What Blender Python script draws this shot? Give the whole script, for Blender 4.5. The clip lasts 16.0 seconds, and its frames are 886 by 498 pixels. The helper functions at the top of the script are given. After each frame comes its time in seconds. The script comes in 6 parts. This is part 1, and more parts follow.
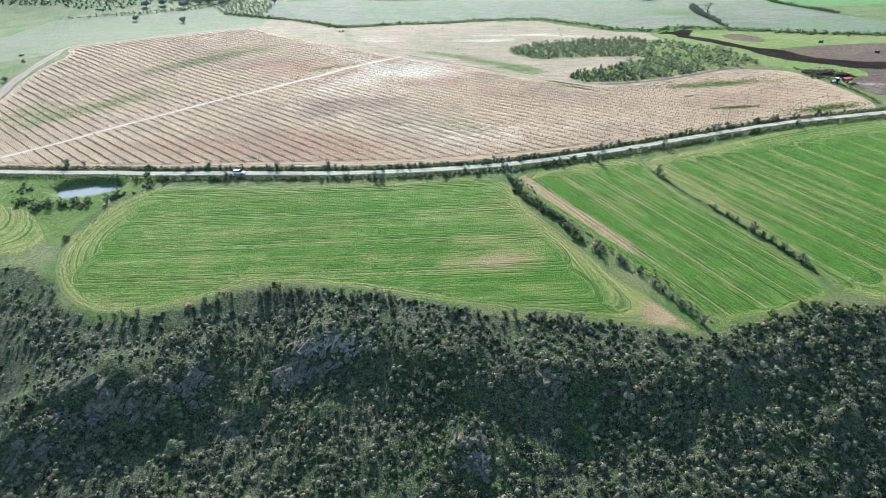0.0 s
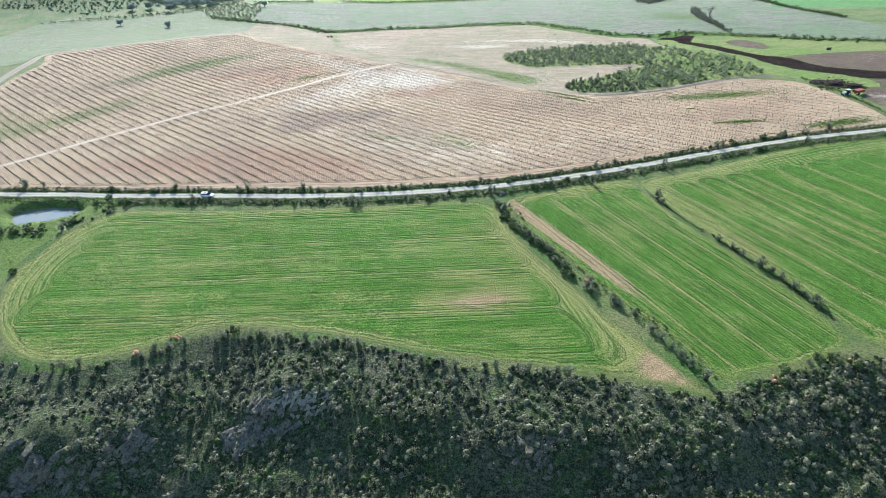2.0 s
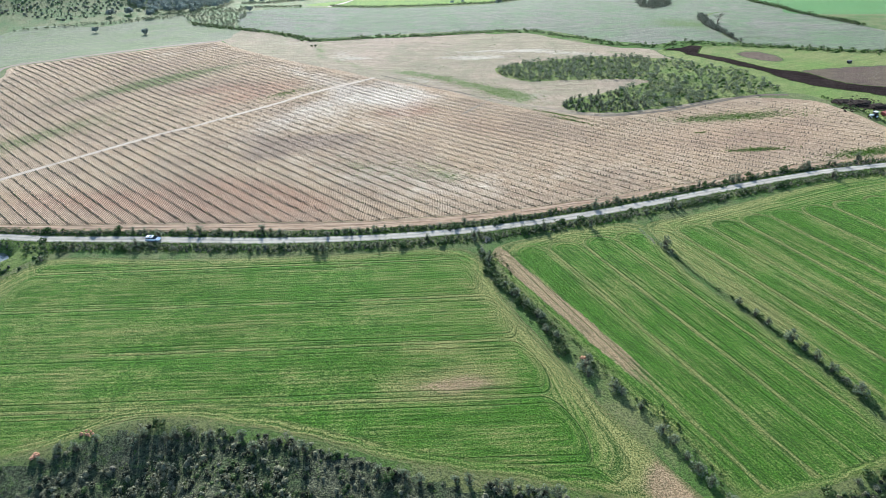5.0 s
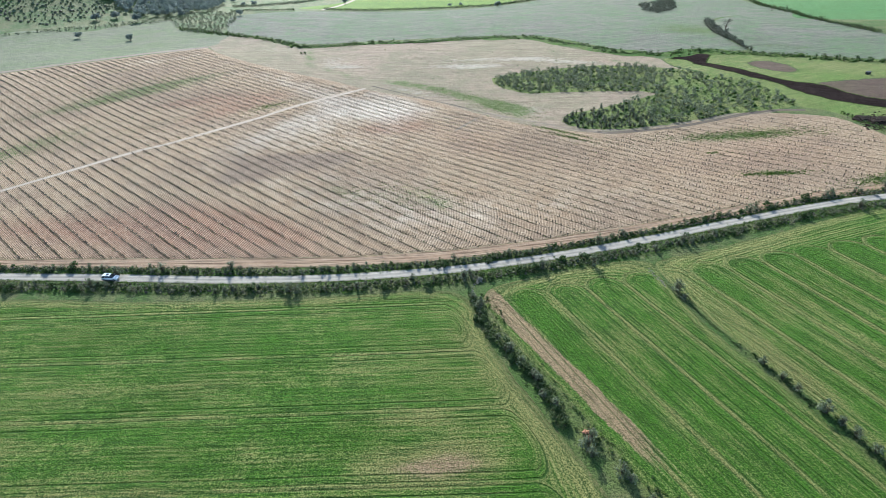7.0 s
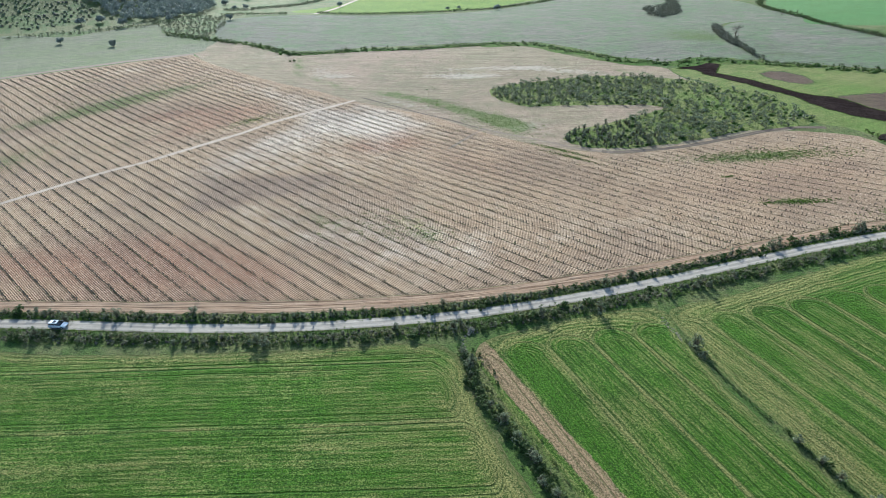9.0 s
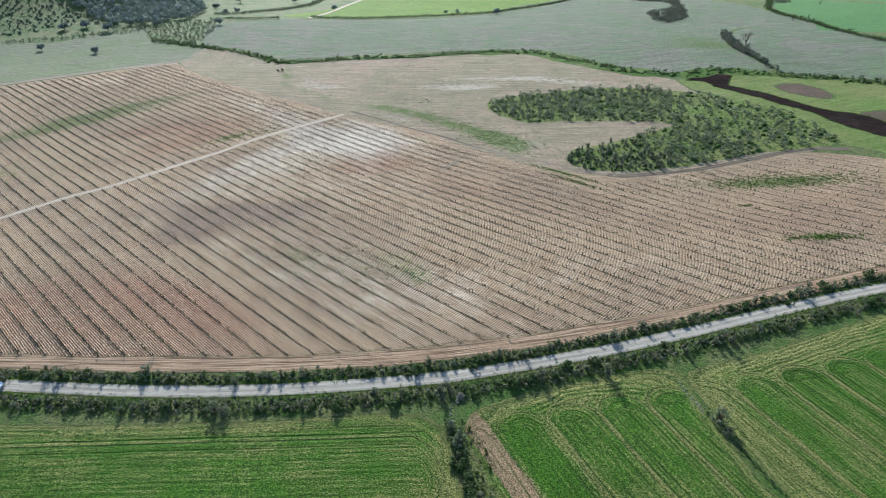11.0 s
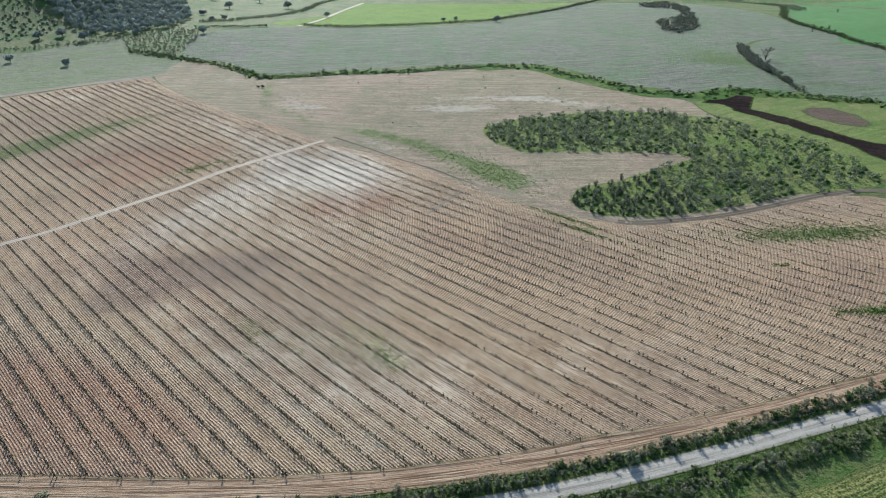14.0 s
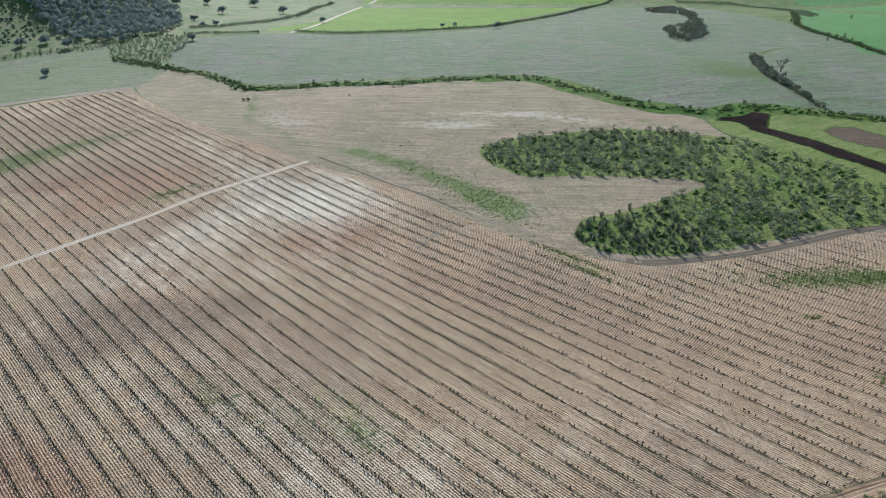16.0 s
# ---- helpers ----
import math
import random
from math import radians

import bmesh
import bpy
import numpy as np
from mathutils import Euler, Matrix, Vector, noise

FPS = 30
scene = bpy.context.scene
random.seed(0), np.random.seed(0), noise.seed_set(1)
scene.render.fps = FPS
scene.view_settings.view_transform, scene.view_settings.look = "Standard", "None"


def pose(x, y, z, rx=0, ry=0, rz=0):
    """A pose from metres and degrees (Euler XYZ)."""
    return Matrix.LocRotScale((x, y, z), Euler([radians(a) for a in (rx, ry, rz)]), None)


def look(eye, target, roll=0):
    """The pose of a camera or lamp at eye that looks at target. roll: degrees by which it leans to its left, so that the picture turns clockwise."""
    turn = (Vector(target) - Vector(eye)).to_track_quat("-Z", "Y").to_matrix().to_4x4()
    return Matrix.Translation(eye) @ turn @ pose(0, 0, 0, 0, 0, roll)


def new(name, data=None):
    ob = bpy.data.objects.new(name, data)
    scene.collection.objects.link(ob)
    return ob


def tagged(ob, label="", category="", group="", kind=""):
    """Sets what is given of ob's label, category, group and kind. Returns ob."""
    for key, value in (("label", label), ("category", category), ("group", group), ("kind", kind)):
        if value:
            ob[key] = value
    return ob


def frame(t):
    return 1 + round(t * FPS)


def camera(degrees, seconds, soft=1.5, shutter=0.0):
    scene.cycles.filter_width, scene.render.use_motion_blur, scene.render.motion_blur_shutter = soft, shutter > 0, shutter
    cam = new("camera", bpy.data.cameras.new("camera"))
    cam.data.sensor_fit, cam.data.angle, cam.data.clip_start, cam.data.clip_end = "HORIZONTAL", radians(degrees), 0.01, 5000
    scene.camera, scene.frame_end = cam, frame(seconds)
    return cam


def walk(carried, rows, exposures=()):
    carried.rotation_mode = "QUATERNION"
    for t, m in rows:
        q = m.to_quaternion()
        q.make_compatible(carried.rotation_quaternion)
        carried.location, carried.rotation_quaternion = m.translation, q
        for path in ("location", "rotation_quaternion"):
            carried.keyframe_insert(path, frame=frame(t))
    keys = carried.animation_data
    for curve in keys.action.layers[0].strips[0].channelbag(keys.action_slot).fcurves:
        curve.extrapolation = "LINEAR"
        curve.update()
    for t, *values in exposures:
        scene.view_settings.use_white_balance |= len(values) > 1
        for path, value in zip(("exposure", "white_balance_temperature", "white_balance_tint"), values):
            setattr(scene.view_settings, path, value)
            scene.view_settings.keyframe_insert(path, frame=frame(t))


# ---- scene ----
cam = camera(74.7, 16.0, soft=0.5)
METRES, EYE, TILT, LEAN, TURN = 169.0, 95.0, 0.0, 0.0, 0.0
ROWS = [
    (0.0, 0.0, 0.0, 0.0, -1.92, -33.74, 2.88),
    (0.5, 0.0108, 0.025, -0.0002, -1.9, -33.76, 2.91),
    (1.0, 0.0218, 0.0527, -0.0006, -1.87, -33.78, 2.93),
    (1.5, 0.0315, 0.079, -0.0009, -1.89, -33.79, 2.94),
    (2.0, 0.0419, 0.1081, -0.0012, -1.84, -33.83, 2.98),
    (2.5, 0.051, 0.1354, -0.0015, -1.81, -33.85, 3.01),
    (3.0, 0.0601, 0.1653, -0.0021, -1.79, -33.87, 3.02),
    (3.5, 0.0683, 0.1933, -0.0026, -1.73, -33.87, 3.05),
    (4.0, 0.0765, 0.2242, -0.0034, -1.73, -33.9, 3.06),
    (6.5, 0.1111, 0.3751, -0.006, -1.63, -34.03, 3.08),
    (7.0, 0.1175, 0.4072, -0.0067, -1.61, -34.05, 3.09),
    (7.5, 0.1232, 0.4369, -0.0077, -1.59, -34.07, 3.08),
    (8.0, 0.1294, 0.4691, -0.0089, -1.56, -34.08, 3.09),
    (8.5, 0.1344, 0.4989, -0.0102, -1.56, -34.09, 3.08),
    (9.0, 0.1405, 0.5314, -0.0112, -1.52, -34.09, 3.09),
    (11.5, 0.1688, 0.6876, -0.0151, -1.37, -34.13, 3.07),
    (12.0, 0.1751, 0.7204, -0.016, -1.31, -34.11, 3.06),
    (12.5, 0.1809, 0.7507, -0.017, -1.26, -34.1, 3.07),
    (13.0, 0.1866, 0.7836, -0.0174, -1.22, -34.11, 3.06),
    (13.5, 0.1919, 0.8138, -0.0179, -1.17, -34.11, 3.06),
    (14.0, 0.1974, 0.8467, -0.0188, -1.11, -34.1, 3.02),
    (14.5, 0.2029, 0.8769, -0.02, -1.06, -34.07, 3.0),
    (15.0, 0.2093, 0.9095, -0.0211, -0.99, -34.03, 3.01),
    (15.5, 0.2158, 0.9398, -0.0221, -0.9, -34.02, 3.03),
    (16.0, 0.2219, 0.9726, -0.023, -0.82, -34.01, 3.02),
]
walk(cam, [(t, pose(0, 0, EYE, TILT, LEAN, TURN) @ pose(METRES * x, METRES * y, METRES * z, 90 + pitch, roll, yaw)) for t, x, y, z, yaw, pitch, roll in ROWS],
     exposures=[(0.0, 1.47, 5800, 5), (8.0, 0.97, 5800, 5), (16.0, 0.62, 5850, 5)])

SUN_AZ, SUN_EL = -0.20, 24.5

# ---- light ----
world = bpy.data.worlds.new("sky")
scene.world = world
world.use_nodes = True
wn = world.node_tree.nodes
sky = wn.new("ShaderNodeTexSky")
sky.sky_type = "NISHITA"
sky.sun_disc = False
sky.sun_elevation = radians(SUN_EL)
sky.sun_rotation = SUN_AZ
sky.air_density, sky.dust_density, sky.ozone_density = 1.0, 0.6, 2.0
wn["Background"].inputs["Strength"].default_value = 0.135
world.node_tree.links.new(sky.outputs[0], wn["Background"].inputs[0])
sun = new("sun", bpy.data.lights.new("sun", "SUN"))
sun.data.energy, sun.data.angle, sun.data.color = 5.0, radians(0.55), (1.0, 0.95, 0.87)
sdir = Vector((math.sin(SUN_AZ), math.cos(SUN_AZ), math.tan(radians(SUN_EL))))
sun.matrix_world = look(sdir * 300, (0, 0, 0))


# ---- materials ----
class Mat:
    """A small builder of node materials."""

    def __init__(self, name, rough=0.9, spec=0.2):
        self.m = bpy.data.materials.new(name)
        self.m.use_nodes = True
        self.t = self.m.node_tree
        self.b = self.t.nodes["Principled BSDF"]
        self.b.inputs["Roughness"].default_value = rough
        self.b.inputs["Specular IOR Level"].default_value = spec

    def node(self, kind, **ins):
        n = self.t.nodes.new("ShaderNode" + kind)
        return n

    def put(self, sock, v):
        if isinstance(v, bpy.types.NodeSocket):
            self.t.links.new(v, sock)
        elif isinstance(v, (tuple, list)) and len(v) == 3 and sock.type == "RGBA":
            sock.default_value = (*v, 1)
        else:
            sock.default_value = v

    def pos(self):
        return self.node("TexCoord").outputs["Object"]

    def attr(self, name):
        n = self.node("Attribute")
        n.attribute_name = name
        return n.outputs["Fac"]

    def scaled(self, vec, s, turn=0.0):
        n = self.node("Mapping")
        self.put(n.inputs["Vector"], vec)
        n.inputs["Scale"].default_value = s
        n.inputs["Rotation"].default_value = (0, 0, turn)
        return n.outputs[0]

    def xyz(self, x, y, z=0.0):
        n = self.node("CombineXYZ")
        for s, v in zip(n.inputs, (x, y, z)):
            self.put(s, v)
        return n.outputs[0]

    def noise(self, vec, scale, detail=4.0, rough=0.6):
        n = self.node("TexNoise")
        self.put(n.inputs["Vector"], vec)
        n.inputs["Scale"].default_value, n.inputs["Detail"].default_value, n.inputs["Roughness"].default_value = scale, detail, rough
        return n.outputs["Fac"]

    def voronoi(self, vec, scale):
        n = self.node("TexVoronoi")
        self.put(n.inputs["Vector"], vec)
        n.inputs["Scale"].default_value = scale
        return n.outputs["Distance"]

    def math(self, op, a, b=0.0, c=0.0):
        n = self.node("Math")
        n.operation = op
        for s, v in zip(n.inputs, (a, b, c)):
            self.put(s, v)
        return n.outputs[0]

    def step(self, v, lo, hi, a=0.0, b=1.0):
        n = self.node("MapRange")
        n.interpolation_type = "SMOOTHSTEP"
        for s, q in zip(n.inputs, (v, lo, hi, a, b)):
            self.put(s, q)
        return n.outputs[0]

    def mix(self, f, a, b):
        n = self.node("Mix")
        n.data_type = "RGBA"
        self.put(n.inputs[0], f)
        self.put(n.inputs[6], a)
        self.put(n.inputs[7], b)
        return n.outputs[2]

    def rand(self, kind="island"):
        if kind == "island":
            return self.node("NewGeometry").outputs["Random Per Island"]
        return self.node("ObjectInfo").outputs["Random"]

    def bump(self, h, strength=0.5, dist=0.1):
        n = self.node("Bump")
        n.inputs["Strength"].default_value, n.inputs["Distance"].default_value = strength, dist
        self.put(n.inputs["Height"], h)
        self.t.links.new(n.outputs[0], self.b.inputs["Normal"])

    def color(self, c):
        self.put(self.b.inputs["Base Color"], c)
        return self.m


def m_verge():
    """Rough grass of verges and unworked ground."""
    k = Mat("verge_grass")
    p = k.pos()
    a, f, g = k.noise(p, 0.05, 5), k.noise(p, 1.9, 4, 0.75), k.noise(p, 0.25, 5, 0.7)
    c = k.mix(k.step(a, 0.40, 0.60), (0.068, 0.125, 0.02), (0.14, 0.15, 0.05))
    c = k.mix(k.step(g, 0.52, 0.7, 0.0, 0.65), c, (0.19, 0.165, 0.075))
    c = k.mix(k.step(f, 0.36, 0.58, 0.8, 0.0), c, (0.02, 0.036, 0.008))
    k.bump(f, 1.0, 0.5)
    return k.color(c)


def m_slope():
    """Grassy, stony ground of the shaded slope."""
    k = Mat("slope_ground")
    p = k.pos()
    a, f, g = k.noise(p, 0.06, 5), k.noise(p, 0.8, 6, 0.75), k.noise(p, 0.28, 4)
    c = k.mix(k.step(a, 0.42, 0.6), (0.06, 0.085, 0.03), (0.105, 0.105, 0.06))
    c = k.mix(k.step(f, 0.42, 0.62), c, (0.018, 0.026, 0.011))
    c = k.mix(k.step(g, 0.56, 0.68, 0.0, 0.8), c, (0.085, 0.13, 0.03))
    c = k.mix(k.step(k.noise(p, 0.5, 5, 0.8), 0.62, 0.74, 0.0, 0.7), c, (0.2, 0.185, 0.15))
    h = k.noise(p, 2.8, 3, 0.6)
    # fine hollows coloured near black and tops pale, shading put into the ground colour
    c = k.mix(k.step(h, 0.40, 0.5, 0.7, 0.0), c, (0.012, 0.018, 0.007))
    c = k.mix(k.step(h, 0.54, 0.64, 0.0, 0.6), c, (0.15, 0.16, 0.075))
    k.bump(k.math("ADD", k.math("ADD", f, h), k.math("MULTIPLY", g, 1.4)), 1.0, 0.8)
    return k.color(c)


def m_wheat(name, ax, bout, mid, low, high, green=(0.047, 0.146, 0.006), pale=(0.255, 0.235, 0.08), dry=0.0, head=4.0, drill_at=1.1, tan=0.0, trim=1.0, strip=None, blunt=1.0):
    """Young cereal, drilled along ax (degrees) in bouts of that width, centred on mid across the field, whose ends turn in round loops short of the lines
    low and high (offset, slope); headland rounds follow the field's edge. strip: a bare band beside the field (centre, skew, from)."""
    k = Mat(name, 0.9, 0.06)
    p = k.pos()
    e = k.attr("edge")
    sep = k.node("SeparateXYZ")
    k.put(sep.inputs[0], k.scaled(p, (1, 1, 1), radians(-ax)))
    along, across = sep.outputs[0], sep.outputs[1]
    shake = k.noise(p, 0.35, 6, 0.8)
    speck = k.noise(p, 3.2, 3, 0.6)
    wob = k.math("MULTIPLY", k.math("SUBTRACT", k.noise(p, 0.04, 3), 0.5), 5.0)
    n = k.math("ADD", k.math("SUBTRACT", across, mid), k.math("MULTIPLY", wob, 0.16))
    v = k.math("PINGPONG", n, bout / 2)
    # each bout ends at a length of its own
    turn_at = k.math("MULTIPLY", k.math("SUBTRACT", k.noise(k.xyz(k.math("ROUND", k.math("DIVIDE", n, bout)), 3.7), 1.7, 0), 0.5), 9.0)
    lo = k.math("SUBTRACT", k.math("ADD", low[0], k.math("MULTIPLY", across, low[1])), along)
    hi = k.math("ADD", k.math("SUBTRACT", along, k.math("ADD", high[0], k.math("MULTIPLY", across, high[1]))), turn_at)
    over = k.math("MULTIPLY", k.math("MAXIMUM", k.math("ADD", k.math("MAXIMUM", lo, hi), bout / 2 / blunt), 0.0), blunt)
    ring = k.math("SQRT", k.math("ADD", k.math("MULTIPLY", over, over), k.math("MULTIPLY", v, v)))
    ring = k.math("ADD", ring, k.math("MULTIPLY", k.math("SUBTRACT", shake, 0.5), 0.5))
    rnd = k.math("ADD", k.attr("round"), k.math("MULTIPLY", wob, 0.3))
    turn = k.math("MULTIPLY", k.step(ring, bout / 2 - 0.1, bout / 2 + 0.5, 1.0, 0.0), k.step(k.math("ADD", e, k.math("MULTIPLY", wob, 0.3)), head - 0.3, head + 0.3))
    cap = k.step(over, 0.0, 0.5)
    inner = k.math("ADD", k.math("MULTIPLY", ring, cap), k.math("MULTIPLY", n, k.math("SUBTRACT", 1.0, cap)))
    out = k.math("SUBTRACT", 1.0, turn)
    s = k.math("ADD", k.math("MULTIPLY", inner, turn), k.math("MULTIPLY", rnd, out))
    drill = k.math("SINE", k.math("ADD", k.math("MULTIPLY", s, 2 * math.pi / drill_at), k.math("MULTIPLY", shake, 5.0)))
    drill = k.math("MULTIPLY", drill, k.math("MULTIPLY", k.step(k.noise(p, 0.11, 5, 0.8), 0.35, 0.65, 0.2, 1.0), k.math("ADD", 1.3, k.math("MULTIPLY", turn, -0.5))))
    run = k.math("MULTIPLY", along, k.math("ADD", 0.02, k.math("MULTIPLY", turn, 0.05)))
    streak = k.noise(k.xyz(k.math("MULTIPLY", s, 1.3), run), 1.0, 5, 0.8)
    band = k.noise(k.xyz(k.math("MULTIPLY", s, 0.26), k.math("MULTIPLY", along, 0.012)), 1.0, 3, 0.75)
    clump = k.noise(p, 1.3, 8, 0.9)
    big, midn = k.noise(p, 0.018, 4), k.noise(p, 0.14, 5, 0.8)
    thin = k.math("MULTIPLY", band, 0.7)
    for w, q in ((big, 0.5), (midn, 0.6), (streak, 1.15), (clump, 0.65), (drill, 0.05)):
        thin = k.math("ADD", thin, k.math("MULTIPLY", w, q))
    thin = k.math("ADD", thin, k.step(e, 0.0, 5.0, 0.16, 0.0))
    thin = k.math("ADD", thin, k.math("MULTIPLY", k.attr("bare"), 0.75))
    thin = k.math("ADD", thin, k.math("ADD", k.math("MULTIPLY", out, 0.04), k.math("MULTIPLY", k.step(k.math("MAXIMUM", hi, lo), -bout * 0.15, bout * 0.3), 0.18)))
    # thinned lane where two bouts meet, wheel lines inside it
    gap = k.math("SUBTRACT", bout / 2, ring)
    gate = k.step(k.noise(k.xyz(k.math("MULTIPLY", n, 0.11), k.math("MULTIPLY", along, 0.010)), 1.0, 3), 0.38, 0.56)
    lane = k.math("MULTIPLY", k.math("MULTIPLY", k.step(k.math("ADD", gap, k.math("MULTIPLY", shake, 1.2)), 0.5, 1.4 + tan * 3.0, 1.0, 0.0), k.math("ADD", 0.35, k.math("MULTIPLY", gate, 0.65))), turn)
    thin = k.math("ADD", thin, k.math("MULTIPLY", lane, 0.24 + tan))
    thin = k.math("ADD", thin, dry)
    bare = k.attr("bare")
    if strip:
        off = k.math("ABSOLUTE", k.math("SUBTRACT", k.math("SUBTRACT", across, strip[0]), k.math("MULTIPLY", k.math("SUBTRACT", along, strip[2]), strip[1])))
        off = k.math("ADD", off, k.math("MULTIPLY", k.math("SUBTRACT", midn, 0.5), 3.0))
        bared = k.math("MULTIPLY", k.step(off, 1.5, 3.2, 1.25, 0.0), k.step(along, strip[2] + 38, strip[2] + 64, 1.0, 0.25))
        bare = k.math("ADD", bare, k.math("ADD", bared, k.math("MULTIPLY", k.math("MULTIPLY", k.math("SUBTRACT", streak, 0.5), bared), 1.6)))
    c = k.mix(k.step(thin, 1.74, 2.2), green, pale)
    c = k.mix(k.step(k.math("ADD", bare, k.math("MULTIPLY", k.math("SUBTRACT", clump, 0.5), 1.2)), 0.5, 1.0, 0.0, 0.93), c, (0.38, 0.24, 0.145))
    # gaps darkened like shade between blades, speck tops given a painted highlight
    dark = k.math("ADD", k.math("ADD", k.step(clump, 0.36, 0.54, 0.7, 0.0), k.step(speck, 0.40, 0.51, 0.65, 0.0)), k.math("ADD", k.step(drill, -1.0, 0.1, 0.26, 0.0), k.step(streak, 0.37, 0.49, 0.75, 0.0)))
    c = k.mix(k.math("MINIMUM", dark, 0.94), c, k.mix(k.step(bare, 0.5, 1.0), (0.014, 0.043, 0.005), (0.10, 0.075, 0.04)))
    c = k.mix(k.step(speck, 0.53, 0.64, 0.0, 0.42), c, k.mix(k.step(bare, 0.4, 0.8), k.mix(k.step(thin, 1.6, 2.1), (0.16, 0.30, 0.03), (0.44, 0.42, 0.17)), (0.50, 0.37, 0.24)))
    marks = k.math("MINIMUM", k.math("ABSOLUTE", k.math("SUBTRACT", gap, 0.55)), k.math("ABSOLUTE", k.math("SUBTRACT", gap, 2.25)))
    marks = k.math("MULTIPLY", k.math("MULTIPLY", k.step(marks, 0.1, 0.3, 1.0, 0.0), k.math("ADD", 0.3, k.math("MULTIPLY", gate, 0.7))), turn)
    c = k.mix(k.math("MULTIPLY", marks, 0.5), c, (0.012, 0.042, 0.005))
    k.b.inputs["Sheen Weight"].default_value = 0.09
    k.b.inputs["Sheen Roughness"].default_value = 0.6
    k.b.inputs["Sheen Tint"].default_value = (0.75, 0.95, 0.35, 1)
    rim = k.step(k.math("ADD", e, k.math("MULTIPLY", wob, 0.5)), 0.0, 1.8, 1.0 - trim, 1.0)
    c = k.mix(rim, k.mix(k.step(clump, 0.4, 0.65), (0.05, 0.085, 0.016), (0.19, 0.15, 0.075)), c)
    k.bump(k.math("ADD", k.math("ADD", clump, k.math("MULTIPLY", speck, 0.8)), k.math("SUBTRACT", k.math("MULTIPLY", drill, 0.15), k.math("MULTIPLY", marks, 0.5))), 1.0, 0.45)
    return k.color(c)


ROW_TURN, ROW_STEP, ROW_AT = radians(-42.9), 4.095, 145.65


def m_vine_soil():
    """Light, stony, tilled soil with lines along the vine rows; red and weedy patches, and pale ones with painted
    glare.
    """
    k = Mat("vineyard_soil", 0.95, 0.1)
    p = k.pos()
    q = k.scaled(p, (1, 1, 1), -ROW_TURN)
    sep = k.node("SeparateXYZ")
    k.put(sep.inputs[0], q)
    along, across = sep.outputs[0], sep.outputs[1]
    across = k.math("SUBTRACT", across, ROW_AT)
    bend = k.math("MULTIPLY", k.math("SUBTRACT", k.noise(p, 0.25, 3), 0.5), 0.5)
    line = k.math("ADD", across, bend)
    calm = k.math("SUBTRACT", 1.0, k.attr("calm"))
    tone = k.noise(p, 0.022, 4, 0.6)
    comb = k.math("SINE", k.math("MULTIPLY", line, 2 * math.pi / 0.51))
    streak = k.noise(k.xyz(k.math("MULTIPLY", line, 2.2), k.math("MULTIPLY", along, 0.10)), 1.0, 3, 0.75)
    lane = k.noise(k.xyz(k.math("MULTIPLY", across, 0.55), k.math("MULTIPLY", along, 0.018)), 1.0, 3)
    grit = k.math("ADD", k.math("MULTIPLY", k.noise(p, 1.1, 6, 0.85), 0.5), k.math("MULTIPLY", k.noise(p, 3.4, 3, 0.6), 0.5))
    mid = k.noise(p, 0.11, 5, 0.75)
    ragged = k.math("MULTIPLY", k.math("SUBTRACT", k.math("ADD", k.math("MULTIPLY", mid, 0.6), k.math("MULTIPLY", streak, 0.6)), 0.6), 1.5)
    c = k.mix(k.step(mid, 0.3, 0.7), (0.35, 0.24, 0.145), (0.41, 0.305, 0.195))
    c = k.mix(k.step(k.math("ADD", k.attr("red"), ragged), 0.35, 1.2, 0.0, 0.8), c, (0.30, 0.155, 0.095))
    # pale soil, whitened further by low-sun glare put into its colour
    c = k.mix(k.step(k.math("ADD", k.attr("pale"), ragged), 0.15, 1.0, 0.0, 0.85), c, (0.70, 0.61, 0.49))
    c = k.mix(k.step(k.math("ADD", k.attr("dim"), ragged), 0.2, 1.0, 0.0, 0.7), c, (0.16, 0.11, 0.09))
    c = k.mix(k.step(lane, 0.36, 0.6, 0.3, 0.0), c, (0.18, 0.13, 0.09))
    c = k.mix(k.step(k.math("ADD", tone, k.math("MULTIPLY", ragged, 0.1)), 0.38, 0.54, 0.35, 0.0), c, (0.17, 0.115, 0.085))
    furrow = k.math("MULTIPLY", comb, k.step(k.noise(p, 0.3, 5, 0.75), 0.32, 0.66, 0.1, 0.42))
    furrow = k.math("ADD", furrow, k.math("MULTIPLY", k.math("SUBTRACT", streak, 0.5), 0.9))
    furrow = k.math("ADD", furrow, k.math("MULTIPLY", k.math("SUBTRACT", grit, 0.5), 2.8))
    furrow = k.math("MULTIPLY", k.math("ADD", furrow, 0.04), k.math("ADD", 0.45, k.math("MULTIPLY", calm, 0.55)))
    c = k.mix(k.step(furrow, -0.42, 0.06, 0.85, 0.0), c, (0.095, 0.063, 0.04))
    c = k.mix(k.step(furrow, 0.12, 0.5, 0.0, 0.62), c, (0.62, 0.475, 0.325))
    weed = k.math("ADD", k.attr("weed"), k.math("MULTIPLY", k.math("SUBTRACT", k.noise(p, 0.9, 6, 0.85), 0.5), 2.2))
    c = k.mix(k.step(weed, 0.4, 0.8, 0.0, 0.75), c, (0.055, 0.11, 0.018))
    straw = k.math("ADD", k.attr("straw"), k.math("MULTIPLY", k.math("SUBTRACT", k.noise(k.xyz(k.math("MULTIPLY", line, 0.9), k.math("MULTIPLY", along, 0.35)), 1.0, 6, 0.85), 0.5), 2.4))
    c = k.mix(k.step(straw, 0.5, 0.85, 0.0, 0.6), c, (0.42, 0.39, 0.17))
